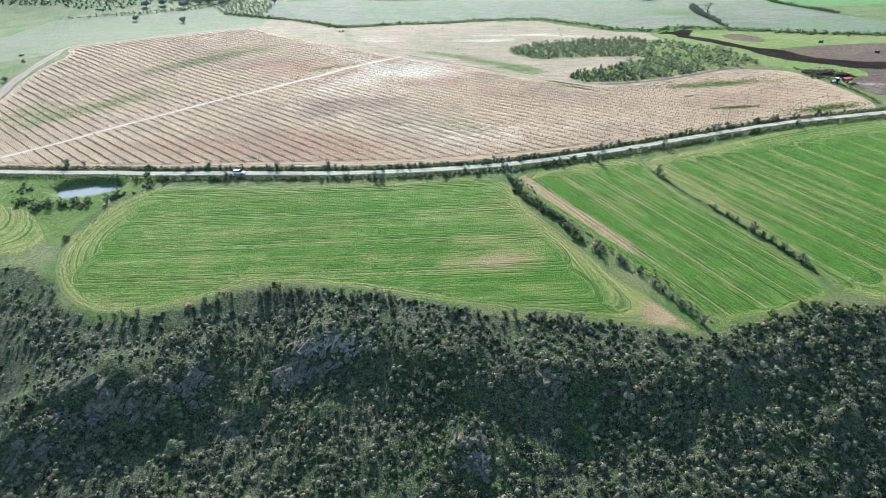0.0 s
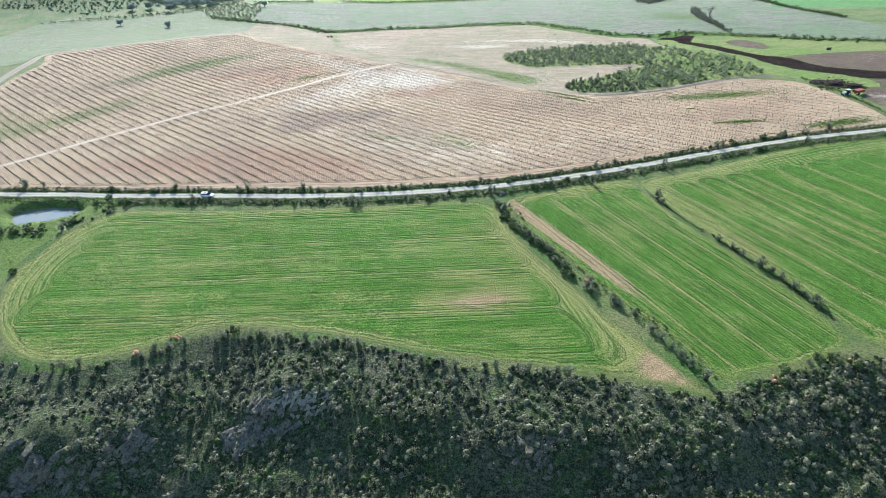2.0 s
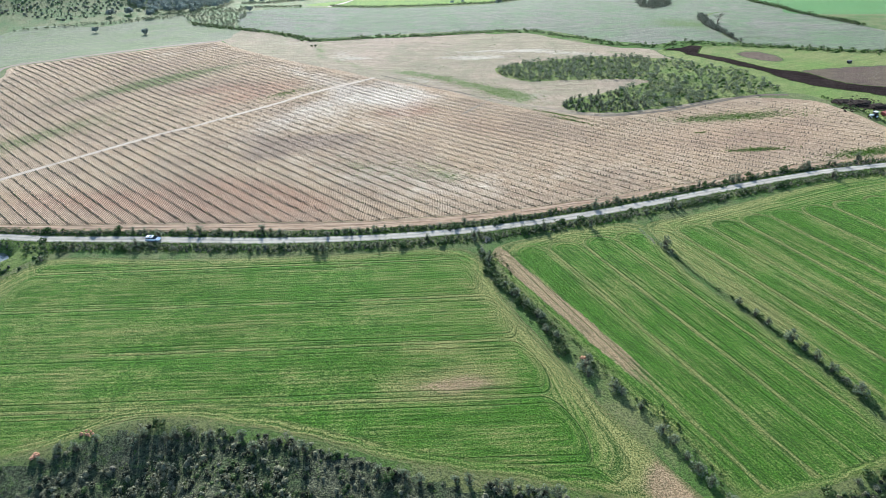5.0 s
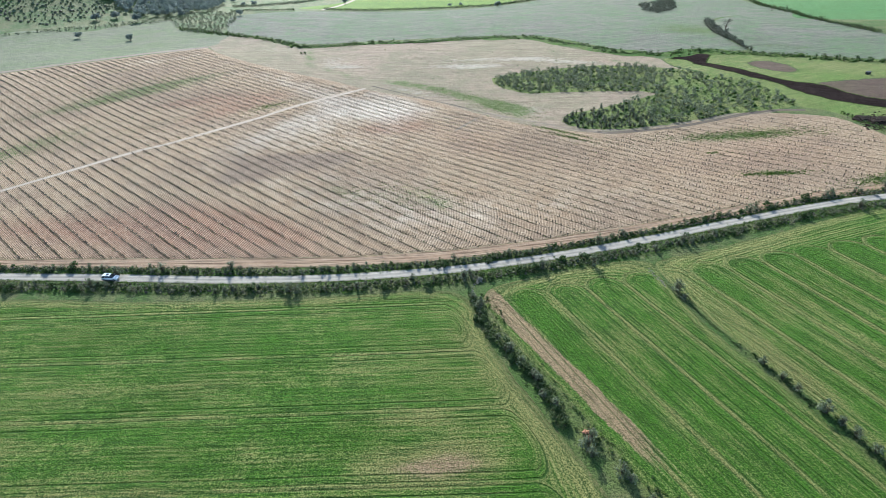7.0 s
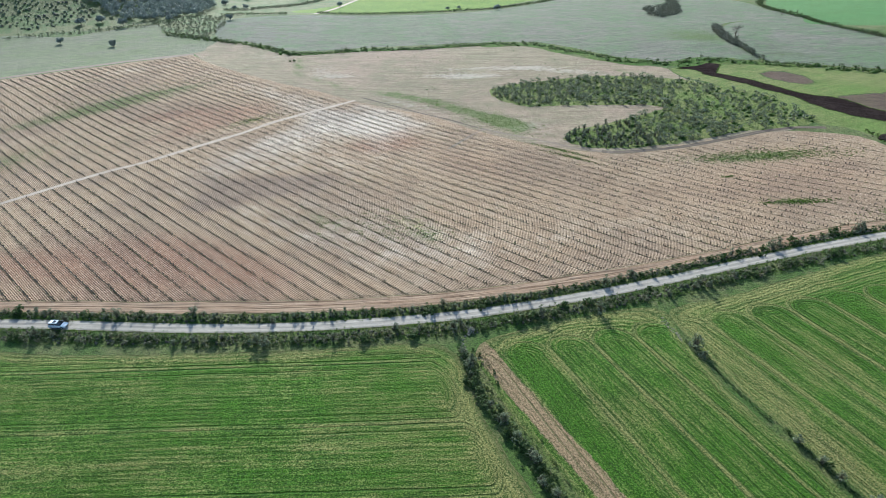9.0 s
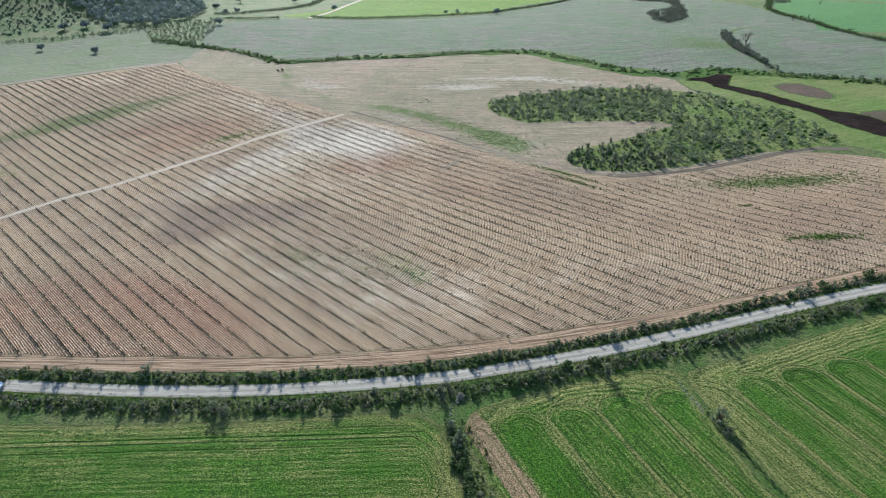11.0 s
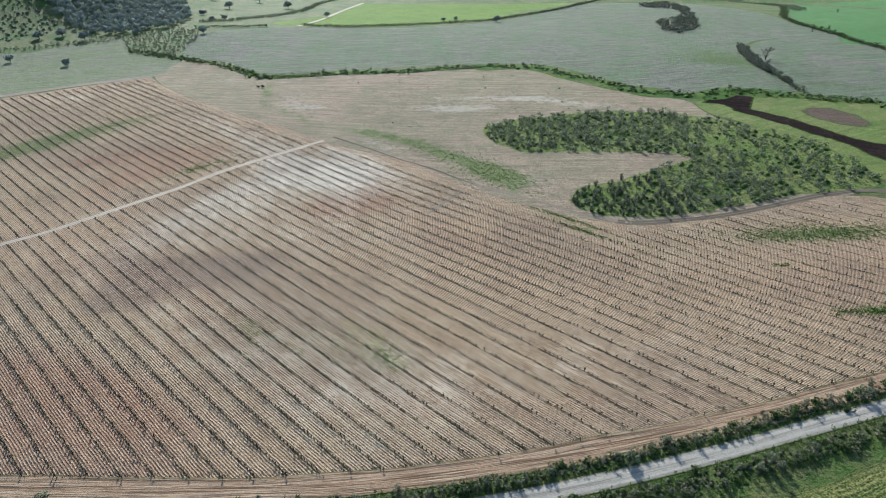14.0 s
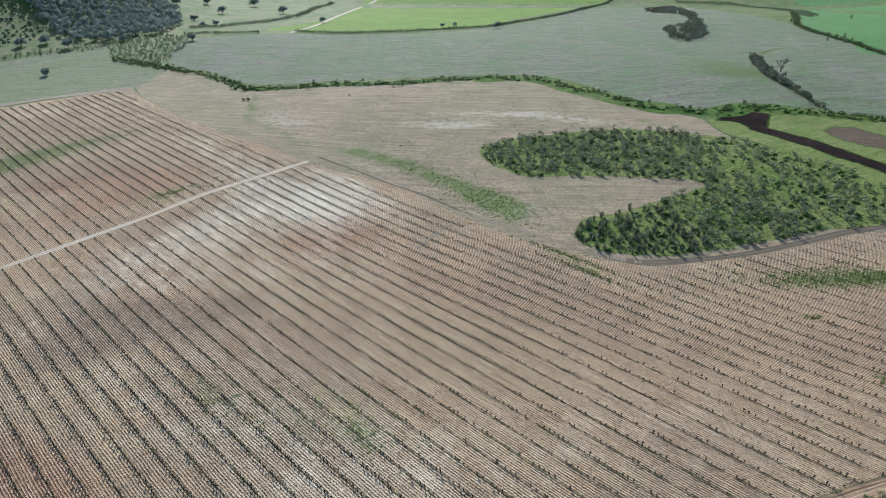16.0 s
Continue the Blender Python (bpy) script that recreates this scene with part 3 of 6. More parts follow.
def field(name, poly, mat, dz, label, cell=4.0, jag=0.35, attrs=None, kind="structure"):
    """A draped sheet inside a plan outline, with the distance to its edge as an attribute."""
    from mathutils.geometry import delaunay_2d_cdt
    edge = smooth_line(poly, 3.0, True)
    edge = [(x + random.uniform(-jag, jag), y + random.uniform(-jag, jag)) for x, y in edge]
    xs, ys = [p[0] for p in edge], [p[1] for p in edge]
    gx, gy = np.meshgrid(np.arange(min(xs), max(xs), cell), np.arange(min(ys), max(ys), cell))
    gx = gx + (np.arange(gx.shape[0]) % 2)[:, None] * cell / 2
    gx, gy = gx.ravel(), gy.ravel()
    keep = inside(gx, gy, edge) & (edge_dist(gx, gy, edge) > cell * 0.45)
    pts = [Vector(p) for p in edge] + [Vector(p) for p in zip(gx[keep], gy[keep])]
    n = len(edge)
    v, _, f, *_ = delaunay_2d_cdt(pts, [(i, (i + 1) % n) for i in range(n)], [], 1, 1e-4)
    x, y = np.array([p.x for p in v]), np.array([p.y for p in v])
    fc = np.array([(x[list(t)].mean(), y[list(t)].mean()) for t in f])
    ok = inside(fc[:, 0], fc[:, 1], edge)
    f = [t for t, o in zip(f, ok) if o]
    ed = edge_dist(x, y, edge)
    # a smoothed distance, whose level lines turn in round corners
    rd, ea = ed.copy(), np.array([(t[i], t[(i + 1) % 3]) for t in f for i in range(3)])
    deg = np.bincount(ea.ravel(), minlength=len(x)).clip(1)
    for _ in range(14):
        su = np.bincount(ea[:, 0], rd[ea[:, 1]], len(x)) + np.bincount(ea[:, 1], rd[ea[:, 0]], len(x))
        rd = np.where(ed < 1e-3, 0, su / deg)
    at = {"edge": ed, "round": rd}
    for key, spots in (attrs or {}).items():
        s = np.zeros(len(x))
        for cx, cy, rx, ry, turn, a in spots:
            c, q = math.cos(radians(turn)), math.sin(radians(turn))
            lx, ly = (x - cx) * c + (y - cy) * q, -(x - cx) * q + (y - cy) * c
            s = s + a * np.exp(-(lx / rx) ** 2 - (ly / ry) ** 2)
        at[key] = s
    ob = raw(name, np.stack([x, y, height(x, y) + dz], 1), f, mat, at, smooth=True)
    return tagged(ob, label, kind=kind)


def ribbon(name, pts, width, mat, dz, label, crown=0.0, across=5, wob=0.0):
    line = smooth_line(pts, 2.0)
    verts, side, faces = [], [], []
    for i, (x, y) in enumerate(line):
        a, b = Vector(line[max(i - 1, 0)]), Vector(line[min(i + 1, len(line) - 1)])
        d = (b - a).normalized()
        w = width * (1 + wob * math.sin(i * 0.37) * math.sin(i * 0.11 + 1))
        for j in range(across):
            s = j / (across - 1)
            px, py = x - d.y * (s - 0.5) * w, y + d.x * (s - 0.5) * w
            verts.append((px, py, float(height(px, py)) + dz + crown * (1 - (2 * s - 1) ** 2)))
            side.append(s)
    for i in range(len(line) - 1):
        for j in range(across - 1):
            a = i * across + j
            faces.append((a, a + across, a + across + 1, a + 1))
    ob = raw(name, verts, faces, mat, {"side": side}, smooth=True)
    return tagged(ob, label, kind="structure")


# ---- plan ----
ROAD_LINE = [(-420, 262), (-330, 242), (-250, 227), (-175.4, 217), (-151, 213.6), (-128, 211), (-110, 208), (-77.5, 204.6), (-42.5, 200.6), (-10.6, 199), (20.9, 199.9),
             (37, 201.6), (53.3, 204.1), (71, 207.5), (88.2, 211.4), (107, 216), (126, 220.2), (147, 223.8), (170, 225.4), (187.5, 226.3), (240, 228), (420, 232)]
VINEYARD = [(-235, 231.4), (-180, 220.3), (-115, 212.3), (-79.7, 209.2), (-45.2, 206.2), (-8.4, 204.2), (21.2, 204.8), (55, 208.7), (90.8, 215.2), (130, 224.1),
            (150, 226.6), (166.8, 227.2), (185.5, 231.4), (189.7, 240), (189.6, 255.6), (187.4, 274), (182, 292), (167, 301), (156.8, 303.5), (144, 303.4),
            (118, 299.6), (96, 295.2), (83.5, 297), (63, 308.5), (48, 322), (21, 352.5), (9.7, 361), (-19.3, 379), (-33, 391), (-70.7, 420),
            (-116, 462), (-139.4, 491), (-144, 491.5), (-172, 473), (-193, 455.5), (-224, 433.5), (-246, 423), (-248, 415), (-238.8, 395), (-240.5, 372), (-240, 358)]
VINEYARD += [(-237, 335), (-231, 306), (-236, 270)]
WHEAT_WEST = [(-102.6, 196.8), (-68, 193.2), (-30, 191.2), (1.5, 190.8), (17, 191), (24.5, 186.5), (28, 171), (33.5, 157), (40.5, 141), (46, 129), (53, 116),
              (61.0, 101.2), (49.2, 105.9), (29.8, 112), (15.8, 115), (1.4, 118.9), (-13.6, 124.6), (-29.4, 128.9), (-45.5, 131.8), (-54.9, 131.6), (-63.4, 128),
              (-70, 125), (-78.6, 123.2), (-85.6, 122), (-95, 123.4), (-104.5, 129.5), (-110.5, 136), (-116.8, 147), (-121, 160), (-119, 170), (-117, 183), (-110.8, 191)]
WHEAT_CORNER = [(-230, 222), (-171, 209.5), (-152, 195.4), (-133.4, 177), (-128.7, 169), (-130.3, 156.5), (-138, 154), (-200, 160), (-240, 180)]
WHEAT_MID = [(29.5, 189.3), (47.2, 195.2), (73.2, 199), (76.6, 187), (80.6, 170), (86.6, 155), (91.9, 141.5), (96.6, 128), (98.2, 119), (97.6, 112.5),
             (86, 109.2), (76, 107), (69.5, 105.4), (65, 105.2), (58.5, 121), (52.5, 131), (48.2, 141), (43, 152), (35.0, 168), (30.4, 180)]
WHEAT_EAST = [(77, 197.5), (93, 201.5), (112.8, 207.5), (142.4, 216), (185, 222.6), (235, 224), (300, 200), (300, 112), (200, 108), (130, 107), (112, 109), (104.5, 112), (101, 117.5), (99.2, 128),
              (94.6, 141.6), (88.8, 156), (82.4, 171), (78.2, 187)]
HEDGE_A = [(26, 187), (27.4, 181), (30, 171.5), (34.8, 161), (39.5, 152.5), (43.2, 144.5), (47.8, 136.3), (52, 128.6), (56, 120.3), (59.6, 111.3), (62.2, 103.5)]
HEDGE_B = [(74.5, 194.3), (77.6, 184), (80.2, 176), (83.2, 166.5), (86, 160.8), (88.2, 155.5), (91, 148), (93.4, 142.6), (95.4, 137), (97.5, 129), (99.2, 121.5)]
DIAG = [(-195, 222), (-184, 231.1), (-167, 244.4), (-149.7, 260.5), (-129.6, 277), (-107.3, 295), (-92, 305), (-66.5, 330.4), (-50, 352), (-19.4, 380.4)]
WEST_TRACK = [(-233, 240), (-232, 290), (-236.4, 316), (-243, 341), (-247, 371), (-250, 400), (-252, 424), (-227, 437), (-196, 460), (-175, 477), (-141, 496)]
WOOD = [(50.4, 388), (64.4, 394), (87.3, 397.5), (112, 397.5), (133, 389), (150, 379), (163, 363), (174, 346), (178, 330), (178.5, 313), (171, 307.5), (157, 306.5),
        (145, 306.6), (133.8, 304.8), (110.3, 300), (88.6, 300.2), (79, 304.8), (74.5, 313), (79.6, 322), (92.4, 325.5), (113.5, 334), (124, 339.4), (117.5, 346),
        (81, 354.9), (70, 356.5), (61, 362), (52, 375)]
BROOK = [(-185, 567), (-137.8, 539), (-115, 526), (-91, 505.6), (-72.6, 486.5), (-54, 487), (-22, 490), (10, 488), (29, 491), (54.7, 492), (86.5, 486), (98, 471), (112.5, 452),
         (124, 434), (136, 422), (145, 416), (160, 411), (172, 415), (187, 408), (198, 401), (220, 389), (244, 373), (300, 350), (420, 330)]
BRANCH = [(221, 511), (210, 476), (205, 445), (203.5, 428), (202.5, 408)]

# ---- ground ----
def steps(lo, hi, d, far_lo, far_hi):
    mid = list(np.arange(lo, hi + 0.01, d))
    a, b, s = lo, hi, d
    left, right = [], []
    while a > far_lo:
        s *= 1.25
        a -= s
        left.append(a)
    s = d
    while b < far_hi:
        s *= 1.25
        b += s
        right.append(b)
    return np.array(left[::-1] + mid + right)


gx = steps(-260, 260, 2.2, -2600, 2600)
gy = np.concatenate([steps(56, 136, 1.25, -1500, 130), np.arange(138.2, 520, 2.2), steps(522, 700, 5, 520, 2900)])
gy = np.unique(np.round(gy, 3))
GX, GY = np.meshgrid(gx, gy)
nx = len(gx)
gv = np.stack([GX.ravel(), GY.ravel(), height(GX.ravel(), GY.ravel())], 1)
gi = np.arange(len(gy) - 1)[:, None] * nx + np.arange(nx - 1)[None]
gf = np.stack([gi, gi + 1, gi + nx + 1, gi + nx], -1).reshape(-1, 4)
gc = gv[gf].mean(1)
rim_y = np.interp(gc[:, 0], RIM_X, RIM_Y)
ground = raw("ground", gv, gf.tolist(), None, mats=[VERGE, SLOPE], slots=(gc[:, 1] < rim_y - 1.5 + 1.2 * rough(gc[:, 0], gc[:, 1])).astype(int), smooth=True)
tagged(ground, "rolling farmland of rough grass falling to a scrubby slope", kind="structure")

field("fallow_field", [(-139, 494), (-150, 520), (-137, 537), (-110, 521), (-72, 484), (-22, 487), (29, 487), (55, 488), (84, 479), (104, 449), (120, 430), (138, 414), (148, 403), (150, 384),
                       (160, 360), (168, 335), (168, 307), (144, 302), (118, 298), (96, 293), (63, 307), (48, 321), (21, 351), (-19, 377), (-71, 418), (-116, 461)], FALLOW, 0.02,
      "pinkish bare fallow field with thin weeds", 6, 0.35,
      {"weed": [(30, 362, 16, 6, -45, 0.3), (48, 340, 14, 8, -50, 0.4), (57, 326, 8, 7, -50, 0.45), (0, 388, 10, 3, -35, 0.7), (17, 376, 12, 3.5, -38, 0.6), (33, 362, 13, 4, -45, 0.65), (48, 346, 14, 4.5, -48, 0.7), (58, 336, 12, 5, -45, 0.7), (-62, 455, 30, 4, 100, 0.8), (-40, 415, 22, 4, -45, 0.6), (0, 388, 40, 5, -25, 0.5), (130, 400, 30, 4, -40, 0.7), (60, 465, 50, 5, 0, 0.4), (-110, 520, 30, 5, -30, 0.5)],
       "pale": [(38, 415, 22, 4, -8, 0.7), (-32, 426, 14, 5, 0, 0.6), (57, 428, 40, 4, -8, 0.5), (40, 420, 50, 14, -8, 0.3), (65, 330, 14, 20, 0, 0.45), (-45, 440, 12, 20, 0, 0.5), (-90, 480, 25, 10, -40, 0.45), (100, 410, 40, 6, -30, 0.6), (5, 375, 30, 5, -40, 0.6)]})
field("stubble_field", [(-139, 546), (-155, 592), (-154, 627), (-110, 653), (-75, 657), (8, 660), (76, 695), (167, 800), (219, 897), (300, 905), (330, 800), (330, 700), (310, 606), (306, 556),
                        (250, 540), (224, 514), (209, 474), (203, 430), (200, 409), (172, 420), (158, 416), (140, 424), (124, 446), (106, 478), (88, 494), (55, 500), (-22, 499), (-70, 496), (-110, 530)],
      FALLOW_FAR, 0.02, "greyish brown stubble field with green tinges", 6, 0.35,
      {"weed": [(190, 500, 30, 40, 0, 0.42), (200, 470, 18, 30, 10, 0.45), (120, 500, 70, 10, -20, 0.35), (60, 540, 60, 14, 4, 0.25), (240, 600, 50, 60, 0, 0.35), (10, 510, 90, 7, 0, 0.3), (-60, 560, 50, 8, 8, 0.2), (150, 640, 80, 20, 30, 0.3)],
       "pale": [(182, 465, 16, 6, 0, 0.32), (232, 549, 24, 10, 0, 0.34), (-100, 560, 30, 12, 0, 0.25), (40, 600, 60, 6, 6, 0.22), (-20, 640, 60, 6, 6, 0.25)]})
field("meadow", [(-112, 681), (-77, 671), (-48, 668), (8, 680), (78, 722), (123, 780), (173, 835), (250, 960), (200, 1100), (0, 1150), (-60, 1000), (-54, 883), (-80, 741)], MEADOW, 0.03,
      "bright green far meadow", 10)
field("stubble_field", [(205, 420), (207, 450), (213, 475), (226, 510), (252, 538), (304, 553), (299, 508), (300, 440), (305, 355), (220, 394), (205, 404)], FALLOW_FAR, 0.02, "greenish stubble field beyond a grey hedge", 9, 0.4,
      {"weed": [(262, 490, 20, 12, 0, 0.45), (230, 410, 40, 6, -25, 0.5), (225, 440, 14, 30, 0, 0.4)], "pale": [(263, 497, 14, 6, 0, 0.3), (253, 458, 14, 6, 0, 0.3)]})
field("meadow", [(336, 662), (312, 604), (307, 556), (299, 507), (430, 500), (620, 700), (620, 950), (500, 960)], MEADOW_B, 0.03, "green far meadow beyond a hedge", 12)
field("pasture_hill", [(-330, 560), (-264, 568), (-249, 580), (-209, 605), (-188, 568), (-142, 542), (-139, 520), (-141, 499), (-175, 480), (-196, 463), (-227, 440), (-256, 427), (-262, 400),
                       (-330, 400)], PASTURE, 0.03, "low grassy hill of dry pasture", 7)
field("rough_pasture", [(182, 404), (198, 398), (220, 386), (300, 347), (330, 300), (260, 268), (196, 262), (192, 280), (184, 300), (174, 312), (172, 345), (160, 370), (151, 386), (150, 401), (158, 404)], YELLOW, 0.03,
      "yellowish rough pasture", 6, 0.35, {"weed": [(184.7, 393, 12, 6, -30, 0.7), (196, 369, 14, 7, -40, 0.7), (215, 360, 20, 8, -30, 0.5), (176, 330, 10, 20, 0, 0.5)], "pale": [(168, 378, 6, 12, -30, 0.35)]})
field("wet_soil", [(152.4, 400.8), (161.2, 407.7), (171.4, 414.2), (180, 410.2), (174.6, 396.7), (170, 388), (175, 380.8), (182, 368), (186.5, 357), (191, 347), (203, 334), (208, 317), (219, 305), (240, 296), (300, 286),
                   (300, 268), (240, 280), (216, 288), (206, 299), (194, 312), (186, 329), (184, 343), (180, 350), (176.4, 358), (171, 371), (162.5, 385), (161, 395.5)], WET, 0.06, "dark freshly wetted bare soil", 3, 0.7)
field("brown_field", [(192, 322), (200.7, 338), (219, 340), (250, 338), (320, 326), (320, 250), (260, 244), (205, 246), (197, 250), (195, 262), (204, 274), (214, 277), (213, 290), (205, 302), (196, 311)], BROWN, 0.05,
      "bare trampled brown soil beyond the vineyard", 3, 0.9, {"weed": [(196, 305, 12, 3, -40, 0.6)], "pale": [(205, 262, 10, 6, -30, 0.6), (200, 252, 6, 5, 0, 0.5), (222, 300, 12, 2, -35, 0.4)]})
field("brown_patch", [(187, 376), (192.5, 385), (202, 383), (207, 370), (204, 360), (195, 362)], BROWN, 0.055, "thin bare patch in the rough pasture", 3, 0.9)
field("wood_floor", WOOD, YELLOW, 0.05, "weedy ground of the shrub plantation", 5, 0.8, {"weed": [(139, 352, 14, 20, 0, 0.4), (160, 330, 24, 24, 0, 0.5), (90, 385, 40, 8, 0, 0.2)], "pale": [(139, 362, 8, 5, 0, 0.4), (168, 322, 10, 14, 0, 0.3)]})
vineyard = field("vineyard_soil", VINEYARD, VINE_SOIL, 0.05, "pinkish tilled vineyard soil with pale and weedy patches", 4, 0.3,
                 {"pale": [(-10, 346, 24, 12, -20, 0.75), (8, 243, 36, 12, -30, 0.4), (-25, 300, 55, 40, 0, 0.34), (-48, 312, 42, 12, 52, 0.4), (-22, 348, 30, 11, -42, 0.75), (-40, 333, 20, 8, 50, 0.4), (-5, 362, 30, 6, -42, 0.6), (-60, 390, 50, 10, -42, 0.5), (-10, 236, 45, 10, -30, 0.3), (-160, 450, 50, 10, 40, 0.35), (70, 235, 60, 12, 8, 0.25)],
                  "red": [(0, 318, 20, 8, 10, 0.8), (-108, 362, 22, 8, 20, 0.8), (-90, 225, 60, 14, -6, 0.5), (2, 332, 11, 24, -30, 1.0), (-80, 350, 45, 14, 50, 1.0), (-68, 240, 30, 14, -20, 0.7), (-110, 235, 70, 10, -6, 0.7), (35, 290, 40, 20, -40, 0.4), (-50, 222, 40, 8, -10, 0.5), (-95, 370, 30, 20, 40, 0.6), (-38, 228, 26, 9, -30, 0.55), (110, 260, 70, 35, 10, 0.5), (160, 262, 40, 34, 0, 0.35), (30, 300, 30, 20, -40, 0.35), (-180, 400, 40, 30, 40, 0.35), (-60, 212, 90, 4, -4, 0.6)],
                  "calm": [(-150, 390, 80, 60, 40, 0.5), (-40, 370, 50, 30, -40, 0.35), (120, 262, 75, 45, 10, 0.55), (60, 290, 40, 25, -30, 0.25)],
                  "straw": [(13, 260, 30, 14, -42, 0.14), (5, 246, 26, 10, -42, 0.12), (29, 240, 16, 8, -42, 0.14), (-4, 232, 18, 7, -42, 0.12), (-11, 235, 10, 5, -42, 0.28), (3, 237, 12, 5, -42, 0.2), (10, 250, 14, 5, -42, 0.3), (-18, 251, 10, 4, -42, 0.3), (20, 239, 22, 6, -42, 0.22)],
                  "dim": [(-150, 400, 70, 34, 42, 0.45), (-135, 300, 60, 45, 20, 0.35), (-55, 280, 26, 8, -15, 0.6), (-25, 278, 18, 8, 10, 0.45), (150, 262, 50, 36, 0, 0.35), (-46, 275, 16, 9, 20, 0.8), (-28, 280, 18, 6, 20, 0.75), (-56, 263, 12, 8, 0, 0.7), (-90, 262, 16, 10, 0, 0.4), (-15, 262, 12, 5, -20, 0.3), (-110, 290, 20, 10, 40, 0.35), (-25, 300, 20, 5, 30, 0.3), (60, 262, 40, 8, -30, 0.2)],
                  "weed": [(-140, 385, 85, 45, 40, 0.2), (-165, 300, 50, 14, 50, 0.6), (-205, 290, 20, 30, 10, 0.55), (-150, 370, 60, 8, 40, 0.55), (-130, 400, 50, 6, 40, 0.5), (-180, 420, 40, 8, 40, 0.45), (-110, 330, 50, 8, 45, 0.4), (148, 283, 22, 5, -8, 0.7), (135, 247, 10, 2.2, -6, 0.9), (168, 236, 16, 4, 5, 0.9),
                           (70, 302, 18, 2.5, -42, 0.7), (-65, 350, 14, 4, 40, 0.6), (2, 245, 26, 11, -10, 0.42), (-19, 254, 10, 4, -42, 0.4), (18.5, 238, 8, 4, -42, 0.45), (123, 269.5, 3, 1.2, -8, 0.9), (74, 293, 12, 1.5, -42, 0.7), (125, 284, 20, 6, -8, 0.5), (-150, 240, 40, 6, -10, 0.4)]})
field("wheat_field", WHEAT_WEST, WHEAT_A, 0.015, "green young wheat field with curved wheel lines", 3, 0.25, {"bare": [(54.5, 109, 7, 6, 0, 1.5), (37, 146, 34, 3.5, -62, 0.6), (13, 137, 13, 2.4, -3, 0.85), (19.5, 139, 8, 3, -3, 0.6), (12, 148, 8, 1.6, -3, 0.5), (16, 133, 8, 1.6, -8, 0.5), (-3, 165, 9, 4, 0, 0.3), (-38, 200, 60, 2, -4, 0.3), (-50, 160, 40, 3, 0, 0.12), (-95, 128, 12, 4, -20, 0.3)]})
field("wheat_field", WHEAT_CORNER, WHEAT_A, 0.015, "green young wheat in the corner beyond the pond", 3, 0.25, {"bare": []})
field("wheat_field", WHEAT_MID, WHEAT_B, 0.015, "green young wheat field between two hedges", 3, 0.25, {"bare": [(48.5, 178, 13, 1.5, -67, 0.4), (59, 153, 18, 1.2, -67, 0.3), (56, 165, 7, 5, -67, 0.3), (63, 170, 5, 4, -67, 0.25), (50, 191, 24, 1.6, 12, 0.4)]})
field("wheat_field", WHEAT_EAST, WHEAT_C, 0.015, "green young wheat field with drill lines and pale bands", 3, 0.25, {"bare": [(86.5, 176, 22, 2.6, -70, 0.5), (93, 155, 14, 2.6, -68, 0.5), (100, 173, 26, 1.5, -67, 0.5), (109, 172, 26, 1.5, -67, 0.45), (118, 178, 26, 1.5, -67, 0.45), (130, 180, 26, 1.5, -67, 0.4), (100, 199, 26, 2, 20, 0.4)]})
ribbon("dirt_track", DIAG, 2.5, DIRT, 0.09, "pale dirt track through the vineyard", wob=0.15)
ribbon("dirt_track", WEST_TRACK, 6.0, DIRT_DULL, 0.09, "wide dull dirt track round the vineyard", wob=0.2)
ribbon("dirt_track", [(86, 297.6), (92.6, 295.8), (115.5, 297.2), (133.6, 300.5), (151.8, 304.6), (165, 305.6), (176, 303)], 2.4, RUTS, 0.1, "dark rutted track between plantation and vineyard", wob=0.2)
ribbon("dirt_track", [(42, 333), (50, 325.5), (59, 318), (69, 309.5), (78, 301.8), (86, 297.6), (90, 296.4)], 1.3, DIRT_DULL, 0.1, "narrow trodden track along the vineyard", wob=0.4)
ribbon("dirt_track", [(26.5, 310.5), (31, 317), (36, 324), (43, 333)], 0.9, DIRT_DULL, 0.1, "faint track across the vine rows", wob=0.5)
ribbon("ditch", [(-16, 384.5), (-11.1, 380.5), (2.5, 369.4), (14, 358.9), (26.7, 348.7), (38.3, 336.6), (48, 326.5)], 0.9, RUTS, 0.1, "shallow dark ditch along the vineyard", wob=0.4)
ribbon("brook_bank", BROOK[9:19], 13.0, LUSH, 0.07, "broad lush green strip beside the brook", 0.3, 7, 0.35)
ribbon("brook_bank", BROOK[4:21], 7.0, LUSH, 0.1, "lush green grassy banks of a brook", 0.3, 5, 0.4)
ribbon("headland", [(x, y + 2.6) for x, y in VINEYARD[:12]], 5.0, HEADLAND, 0.09, "bare reddish headland track along the vineyard", wob=0.12)
road = ribbon("road", ROAD_LINE, 3.6, ROAD, 0.08, "narrow worn pale country road", 0.06, 9, 0.03)

field("pond_lawn", [(-168, 207), (-160, 190), (-142, 180), (-124, 158), (-121.5, 175), (-114, 192), (-106, 200), (-113, 206), (-150, 210.5)], LAWN, 0.03, "bright rough grass round the pond", 2, 0.3,
      {"pale": [(-118, 180, 3, 20, 12, 0.4), (-125, 188, 10, 4, 0, 0.3)]})
